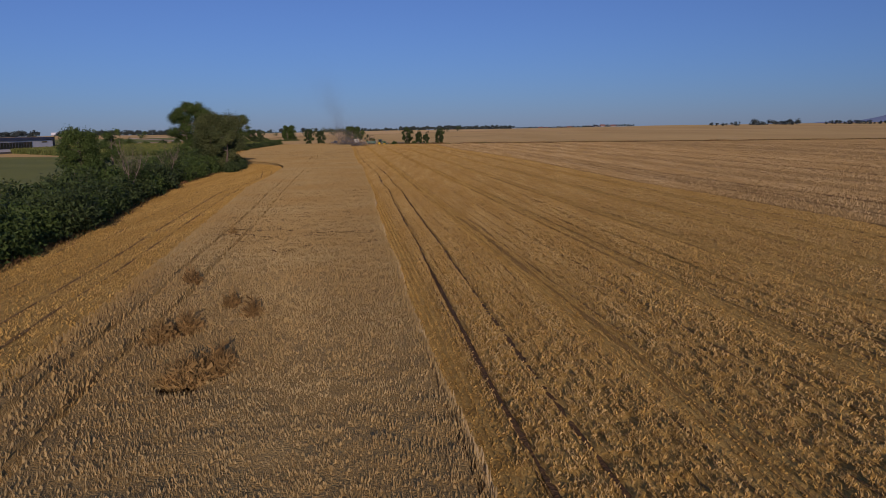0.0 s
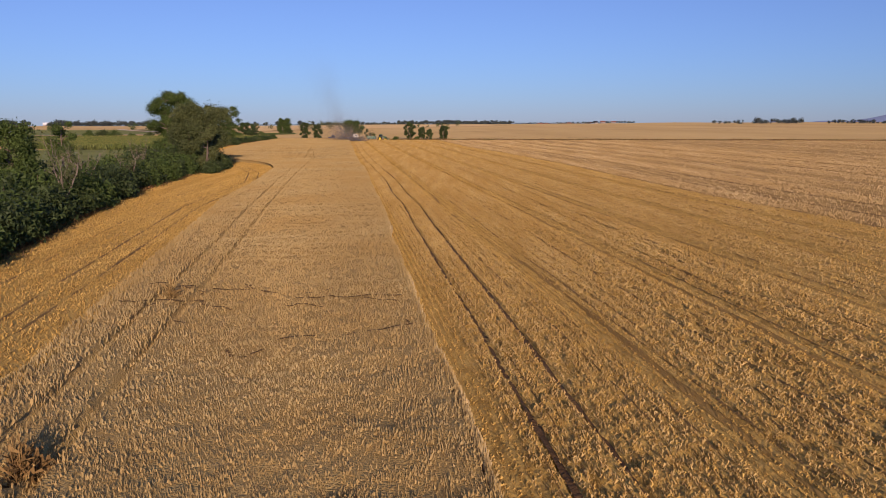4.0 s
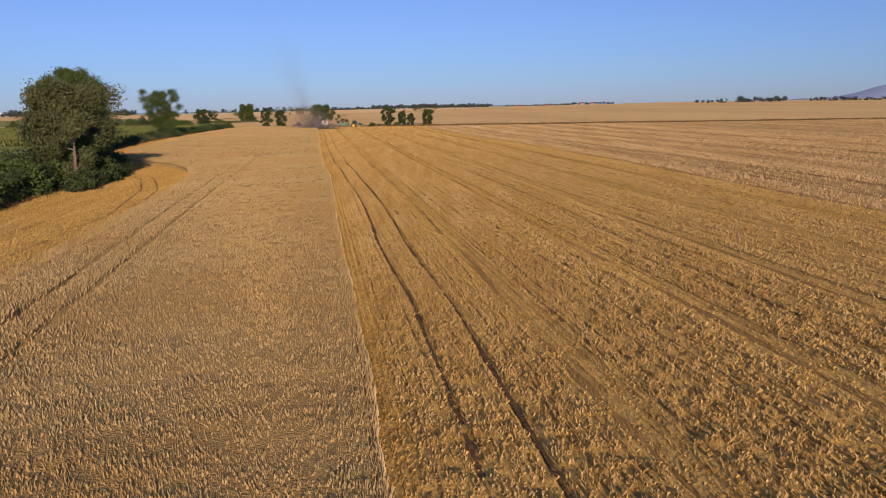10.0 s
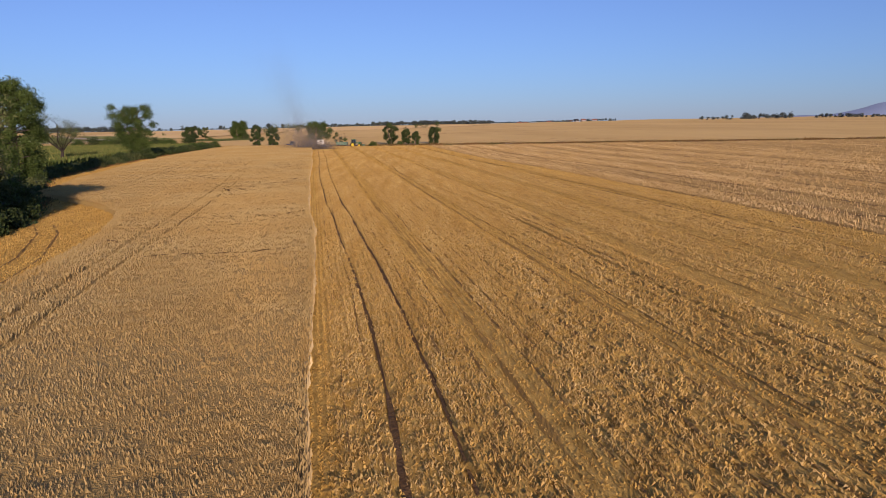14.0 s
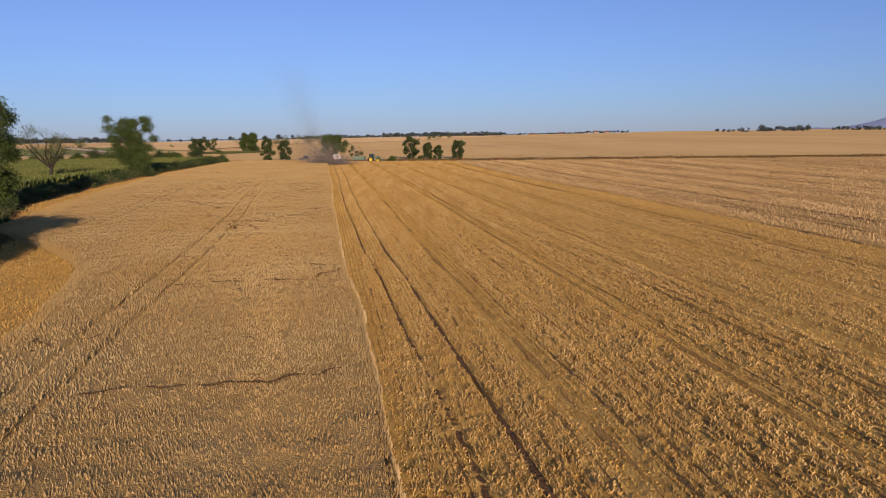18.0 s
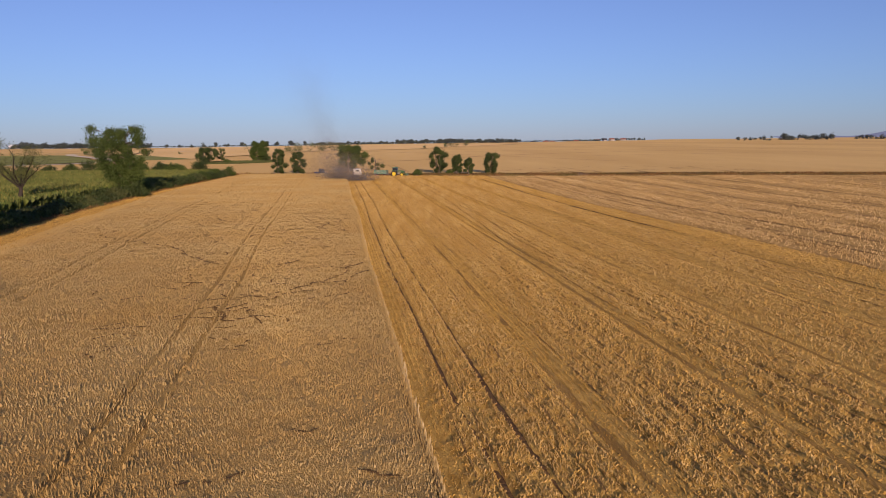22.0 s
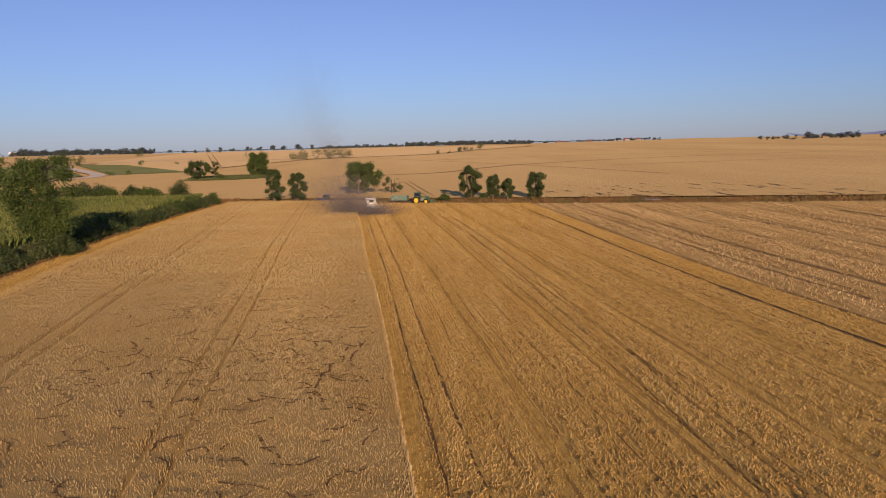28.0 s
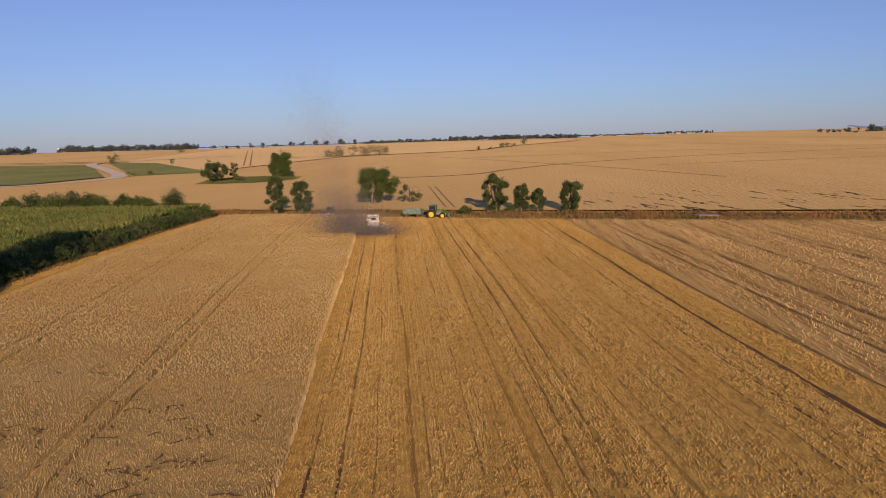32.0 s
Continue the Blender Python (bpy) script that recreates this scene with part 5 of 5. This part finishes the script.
def tractor(at, turn, label, body, rims, loader):
    """Seen from its side; it faces its own +x."""
    t = thing("tractor", label, "tractor", "", at, turn)
    part("chassis", boxed(-0.6, -0.28, 0.75, 2.4, 0.28, 1.15), GREY_STEEL, t)
    hood = boxed(0.75, -0.42, 1.12, 2.65, 0.42, 1.78, taper=(0.0, 0.08), bevel=0.08)
    part("bonnet", hood, body, t)
    part("grille", boxed(2.652, -0.34, 1.15, 2.70, 0.34, 1.66, bevel=0.02), RUBBER, t)
    cab = new("cab")
    cab.parent = t
    part("glass", boxed(-0.75, -0.70, 1.35, 0.72, 0.70, 2.55, taper=(0.12, 0.06), bevel=0.03), GLASS, cab)
    part("roof", boxed(-0.85, -0.78, 2.55, 0.78, 0.78, 2.78, taper=(0.10, 0.10), bevel=0.06), body, cab)
    for px in (-0.74, 0.66):
        for py in (-0.70, 0.66):
            part("pillar", boxed(px, py, 1.3, px + 0.07, py + 0.05, 2.58, bevel=0.01), body, cab)
    for sy in (-1, 1):
        wheel(t, (-0.15, sy * 0.92, 0.90), 0.90, 0.50, rims, 0.60, "rear_wheel")
        wheel(t, (2.15, sy * 0.88, 0.63), 0.63, 0.40, rims, 0.58, "front_wheel")
        part("mudguard", boxed(-0.95, min(sy * 0.62, sy * 1.12), 1.78, 0.55, max(sy * 0.62, sy * 1.12), 1.88, taper=(0.25, 0.0), bevel=0.03), body, t)
    part("exhaust", lathe(bmesh.new(), (0.9, -0.5, 2.1), [(0.05, -0.05), (0.05, 0.05)], 10), RUBBER, t)
    part("step", boxed(0.35, -0.95, 0.55, 0.75, -0.65, 0.60, bevel=0.01), GREY_STEEL, t)
    if loader:
        for sy in (-0.55, 0.47):
            arm = bmesh.new()
            limb(arm, [(0.6, sy, 1.75), (1.9, sy, 1.85), (3.2, sy, 0.75)], 0.09, 0.07, 4)
            part("loader_arm", arm, body, t)
        part("loader_bucket", boxed(3.1, -0.9, 0.35, 3.75, 0.9, 1.05, taper=(0.12, 0.0), bevel=0.04), body, t)
    return t


def trailer(at, turn, label):
    t = thing("farm_trailer", label, "trailer", "", at, turn)
    for name, dims in (("side_board", (-2.3, -1.12, 1.05, 2.3, -1.05, 2.0)), ("side_board", (-2.3, 1.05, 1.05, 2.3, 1.12, 2.0)), ("end_board", (-2.3, -1.046, 1.05, -2.23, 1.046, 2.0)), ("end_board", (2.23, -1.046, 1.05, 2.3, 1.046, 2.0)), ("bed", (-2.3, -1.12, 0.93, 2.3, 1.12, 1.046))):
        part(name, boxed(*dims, bevel=0.012), TEAL, t)
    for px in (-2.28, -1.15, 0.0, 1.15, 2.24):
        for py in (-1.16, 1.124):
            part("stake", boxed(px - 0.03, py, 0.95, px + 0.05, py + 0.036, 2.04, bevel=0.008), TEAL, t)
    part("frame", boxed(-2.1, -0.4, 0.72, 2.1, 0.4, 0.926, bevel=0.02), GREY_STEEL, t)
    for px in (-1.45, 1.45):
        for py in (-0.86, 0.86):
            wheel(t, (px, py, 0.46), 0.46, 0.26, RUST, 0.56, "wheel", lugs=False)
        part("axle", boxed(px - 0.05, -0.8, 0.41, px + 0.05, 0.8, 0.51, bevel=0.01), GREY_STEEL, t)
        part("spring", boxed(px - 0.4, -0.5, 0.515, px + 0.4, 0.5, 0.715, taper=(0.3, 0), bevel=0.01), GREY_STEEL, t)
    bar = bmesh.new()
    limb(bar, [(2.1, 0, 0.7), (3.3, 0, 0.55)], 0.06, 0.05, 6)
    part("drawbar", bar, GREY_STEEL, t)
    heap = bmesh.new()
    rows = [[heap.verts.new((-2.2 + 4.4 * i / 14, -1.04 + 2.08 * j / 8, 1.55 + 0.28 * math.sin(math.pi * i / 14) * math.sin(math.pi * j / 8) + 0.05 * random.random())) for j in range(9)] for i in range(15)]
    for a, b in zip(rows, rows[1:]):
        for j in range(8):
            heap.faces.new((a[j], b[j], b[j + 1], a[j + 1]))
    part("grain_heap", heap, STRAW_LOAD, t, smooth=True)
    return t


def combine(at, turn, label):
    """Faces its own +y; the straw hood hangs at the rear."""
    t = thing("combine_harvester", label, "combine harvester", "", at, turn)
    part("body", boxed(-1.3, -2.6, 1.1, 1.3, 2.2, 2.95, taper=(0.0, 0.12), bevel=0.1), CREAM, t)
    roof = bmesh.new()
    prof = [(-1.28, 2.9), (-1.05, 3.35), (-0.55, 3.6), (0.55, 3.6), (1.05, 3.35), (1.28, 2.9)]
    ends = [[roof.verts.new((px, py, pz)) for px, pz in prof] for py in (-2.3, 0.4)]
    for k in range(5):
        roof.faces.new((ends[0][k], ends[0][k + 1], ends[1][k + 1], ends[1][k]))
    roof.faces.new(ends[0][::-1])
    roof.faces.new(ends[1])
    part("engine_cover", roof, CREAM, t)
    part("radiator_screen", boxed(-0.55, -2.36, 2.98, 0.55, -2.305, 3.5, bevel=0.02), RUBBER, t)
    part("straw_hood", boxed(-0.95, -3.5, 0.9, 0.95, -2.55, 2.35, taper=(0.06, 0.18), bevel=0.06), CREAM, t)
    part("hood_panel", boxed(-0.8, -3.56, 1.0, 0.8, -3.46, 1.9, taper=(0.02, 0.02), bevel=0.02), PALE_RIM, t, "pale beige rear panel")
    part("straw_chopper", boxed(-1.1, -3.75, 0.55, 1.1, -2.9, 0.92, bevel=0.05), GREY_STEEL, t)
    part("grain_tank", boxed(-1.2, 0.3, 2.96, 1.2, 2.1, 3.75, taper=(-0.12, -0.1), bevel=0.03), CREAM, t)
    cab = new("cab")
    cab.parent = t
    part("glass", boxed(-0.85, 2.25, 1.75, 0.85, 3.75, 3.3, taper=(0.06, 0.12), bevel=0.05), GLASS, cab)
    part("roof", boxed(-0.95, 2.2, 3.3, 0.95, 3.95, 3.52, taper=(0.08, 0.08), bevel=0.05), CREAM, cab)
    for sx in (-1, 1):
        w = wheel(t, (sx * 1.32, 1.9, 0.92), 0.92, 0.62, RUST, 0.5, "front_wheel")
        w.rotation_euler = (0, 0, math.pi / 2)
        w = wheel(t, (sx * 1.15, -1.75, 0.62), 0.62, 0.4, RUST, 0.5, "rear_wheel")
        w.rotation_euler = (0, 0, math.pi / 2)
        part("ladder" if sx < 0 else "side_panel", boxed(sx * 1.36 - 0.05, -1.2, 1.25, sx * 1.36 + 0.05, 1.0, 2.6, bevel=0.03), PALE_RIM, t)
        part("rear_light", boxed(sx * 1.12 - 0.1, -2.66, 2.3, sx * 1.12 + 0.1, -2.60, 2.5, bevel=0.01), RUST, t)
    chute = bmesh.new()
    limb(chute, [(-1.35, 0.6, 3.0), (-1.45, -1.6, 3.15), (-1.45, -3.2, 3.2)], 0.17, 0.15, 10)
    part("unloading_auger", chute, CREAM, t)
    part("feeder_house", boxed(-0.6, 3.0, 0.6, 0.6, 4.6, 1.4, bevel=0.04), GREY_STEEL, t)
    header = new("cutting_header")
    header.parent = t
    part("header_back", boxed(-3.35, 4.55, 0.25, 3.35, 4.7, 1.15, bevel=0.02), GREY_STEEL, header)
    part("header_floor", boxed(-3.35, 4.704, 0.2, 3.35, 5.5, 0.28, bevel=0.01), GREY_STEEL, header)
    for sx in (-3.42, 3.36):
        part("header_end", boxed(sx, 4.5, 0.2, sx + 0.06, 5.9, 1.1, taper=(0, 0.2), bevel=0.01), GREY_STEEL, header)
    for k in range(6):
        a = 2 * math.pi * k / 6
        part("reel_bat", boxed(-3.25, 5.45 + 0.45 * math.cos(a) - 0.03, 1.0 + 0.45 * math.sin(a) - 0.03, 3.25, 5.45 + 0.45 * math.cos(a) + 0.03, 1.0 + 0.45 * math.sin(a) + 0.03, bevel=0), YELLOW, header)
    part("header_auger", lathe(bmesh.new(), (0, 5.0, 0.6), [(0.22, -3.3), (0.22, 3.3)], 14, axis_no=0), GREY_STEEL, header)
    part("exhaust", boxed(0.85, -1.6, 3.3, 0.97, -1.48, 3.95, bevel=0.02), RUBBER, t)
    return t


harvester = combine((-37.2, 343.5, 0.03), 9.5, "dusty cream combine harvester at the edge of the standing wheat")
harvester.scale = (0.78, 0.8, 0.78)
tractor((-28.3, 366.3, -0.33), -12, "green tractor with yellow wheels and a front loader", GREEN, YELLOW, True)
wagon = trailer((-32.5, 367.4, -0.33), -12, "green four-wheeled farm trailer hitched behind the tractor")
wagon.scale = (0.82, 0.95, 0.95)
other = tractor((-50.2, 370.2, -0.33), 168, "dark blue tractor with pale wheel rims by the ditch", BLUE, PALE_RIM, False)
other.scale = (0.85, 0.85, 0.85)

# ---- dust raised by the combine ----
DUST = bpy.data.materials.new("dust")
DUST.use_nodes = True
nt = DUST.node_tree
thin, veil = nt.nodes.new("ShaderNodeBsdfTransparent"), nt.nodes.new("ShaderNodeMixShader")
speck = nt.nodes.new("ShaderNodeNewGeometry")
veil.inputs[0].default_value = 0.3
nt.links.new(mix_rgb(nt, speck.outputs["Random Per Island"], (0.17, 0.148, 0.128), (0.225, 0.198, 0.172)), nt.nodes["Principled BSDF"].inputs["Base Color"])
nt.nodes["Principled BSDF"].inputs["Roughness"].default_value, nt.nodes["Principled BSDF"].inputs["Specular IOR Level"].default_value = 1.0, 0.0
nt.links.new(thin.outputs[0], veil.inputs[1])
nt.links.new(nt.nodes["Principled BSDF"].outputs[0], veil.inputs[2])
nt.links.new(veil.outputs[0], nt.nodes["Material Output"].inputs["Surface"])
r = np.random.default_rng(5)


def dust_puff(n, centre, spread, drift=(0, 0, 0)):
    k = r.random(n)[:, None]
    p = np.array(centre) + r.normal(size=(n, 3)) * np.array(spread) * (0.5 + k) + k * np.array(drift)
    p[:, 2] = np.where(p[:, 2] < 0.2, 0.2 + r.random(n) * 1.5, p[:, 2])
    return p


p = np.concatenate([dust_puff(15000, (-36.0, 338.5, 1.0), (2.6, 1.6, 0.9)), dust_puff(18000, (-40.5, 338, 1.6), (2.8, 3.0, 1.4)), dust_puff(26000, (-42.0, 346, 2.5), (3.3, 4.6, 2.0)), dust_puff(17000, (-45, 354, 4.5), (3.6, 6.0, 2.8), (-2, 6, 3)), dust_puff(34000, (-46, 362, 8.0), (2.8, 5.0, 3.4), (-9, 12, 22)), dust_puff(14000, (-50, 368, 14.0), (5.0, 6.0, 6.0), (-14, 12, 26))])
q = r.normal(size=(len(p), 3, 3)) * np.where(p[:, 2] > 7, 0.045, 0.075)[:, None, None]
tagged(link_arrays("dust_cloud", (p[:, None, :] + q).reshape(-1, 3), np.arange(3 * len(p)).reshape(-1, 3), DUST), "grey-brown dust drifting from the combine", "dust", kind="stuff")


# ---- weeds in the crop ----
WEED = surface("dry_weed", (0.30, 0.19, 0.062), (0.37, 0.245, 0.085), (0.20, 0.12, 0.04), fine=3, broad=0.4, islands=0.4, through=0.15, bump=0)
for k, (wx, wy, w) in enumerate(WEEDS[:8]):
    r = np.random.default_rng(700 + k)
    t = thing("weed_clump", "clump of tall dry brown weeds in the wheat", "weeds", "weed clumps", (wx, wy + 0.75 * w, 0.1))
    stems = bmesh.new()
    for s in range(9):
        a, reach = r.uniform(0, 6.28), r.uniform(0.1, 0.7) * w
        limb(stems, [(0.2 * reach * math.cos(a), 0.2 * reach * math.sin(a), 0), (0.6 * reach * math.cos(a), 0.6 * reach * math.sin(a), 0.5), (reach * math.cos(a), reach * math.sin(a), r.uniform(1.0, 1.5))], 0.018, 0.008, 4)
    part("stems", stems, WEED, t)
    n = int(1700 * w)
    d, a = w * np.sqrt(r.random(n)), r.uniform(0, 6.28, n)
    blades("leaves", d * np.cos(a), d * np.sin(a) * 1.2 + 0.25 * w, r.uniform(0.1, 1.15, n) * (1.1 - 0.7 * d / w), r.uniform(0.08, 0.35, n), r.uniform(0.02, 0.06, n), r.uniform(0.1, 0.42, n), WEED, parent=t)

# ---- buildings ----
WHITE_WALL = surface("white_cladding", (0.84, 0.84, 0.82), (0.78, 0.78, 0.76), (0.70, 0.70, 0.68), fine=1.5, broad=0.12, bump=0.1, bump_size=0.02, stretch=(1, 1, 0.3))
DARK_ROOF = surface("dark_roof_sheet", (0.035, 0.04, 0.05), (0.05, 0.055, 0.065), (0.07, 0.07, 0.075), fine=1.2, broad=0.15, bump=0.2, bump_size=0.03, rough=0.6)
DARK_GLASS = surface("dark_window_glass", (0.015, 0.018, 0.024), (0.02, 0.024, 0.03), fine=1, rough=0.12, bump=0, spec=0.7)
RED_ROOF = surface("red_roof_tiles", (0.24, 0.10, 0.065), (0.28, 0.125, 0.085), (0.20, 0.09, 0.065), fine=1.5, broad=0.2, bump=0.3, bump_size=0.05)

hall = thing("farm_hall", "long white industrial hall with a dark roof and dark window band", "hall", "", (-175, 0, -0.35))
part("wall", boxed(-30, 190, 0, 0, 348, 5.2, bevel=0.0), WHITE_WALL, hall)
part("roof", boxed(-31, 189, 5.204, 0.5, 349, 6.3, taper=(2.0, 0.4), bevel=0.05), DARK_ROOF, hall)
part("annex", boxed(-34, 350.2, 0, -6, 362, 6.2, bevel=0.05), DARK_ROOF, hall, "dark clad end section")
part("plinth", boxed(0.004, 190, 0, 0.12, 348, 0.8, bevel=0.0), GREY_STEEL, hall)
for k in range(44):
    w = part("window", boxed(0.004, 236 + k * 2.14, 1.9, 0.06, 237.95 + k * 2.14, 4.5, bevel=0.0), DARK_GLASS, hall)
    part("window_frame", boxed(0.004, 237.95 + k * 2.14, 1.85, 0.16, 238.14 + k * 2.14, 4.55, bevel=0.0), DARK_ROOF, w)
part("sign_board", boxed(0.004, 338.5, 4.0, 0.1, 343, 4.5, bevel=0.0), DRY_GRASS, hall, "small faded sign")


HOUSE_WALL = surface("rendered_house_wall", (0.46, 0.43, 0.38), (0.40, 0.37, 0.33), (0.34, 0.31, 0.28), fine=1.5, broad=0.2, bump=0.1, bump_size=0.02)


def house(x, y, w, d, h, turn, roof, label):
    t = thing("house", label, "house", "far village houses", (x, y, float(land_height(np.array(x), np.array(y))) - 0.2), turn)
    part("wall", boxed(-w / 2, -d / 2, 0, w / 2, d / 2, h, bevel=0), HOUSE_WALL, t)
    bm = bmesh.new()
    e = 0.5
    a = [bm.verts.new(p) for p in ((-w / 2 - e, -d / 2 - e, h - 0.2), (w / 2 + e, -d / 2 - e, h - 0.2), (w / 2 + e, d / 2 + e, h - 0.2), (-w / 2 - e, d / 2 + e, h - 0.2), (-w / 2 - e, 0, h + d * 0.45), (w / 2 + e, 0, h + d * 0.45))]
    for f in ((0, 1, 5, 4), (2, 3, 4, 5), (3, 0, 4), (1, 2, 5), (3, 2, 1, 0)):
        bm.faces.new([a[i] for i in f])
    part("roof", bm, roof, t)
    for k in range(3):
        part("window", boxed(-w / 2 + (k + 0.6) * w / 3.4, -d / 2 - 0.06, 1.0, -w / 2 + (k + 0.6) * w / 3.4 + 1.3, -d / 2 - 0.004, 2.5, bevel=0), DARK_GLASS, t)
    return t


r = np.random.default_rng(77)
for k, bearing in enumerate((7.0, 7.9, 8.4, 9.6, 10.1, 11.6, 12.1, 12.6, 13.4)):
    d = 2080 + r.uniform(-40, 40)
    house(d * math.sin(radians(bearing)), 100 + d * math.cos(radians(bearing)), r.uniform(9, 15), r.uniform(6, 9), r.uniform(2.5, 4), r.uniform(-30, 30), RED_ROOF if k % 3 else DARK_ROOF, "far village house with white walls and a pitched roof")
house(-738, 1480, 14, 8, 5, 20, WHITE_WALL, "far white farm building before the woods")
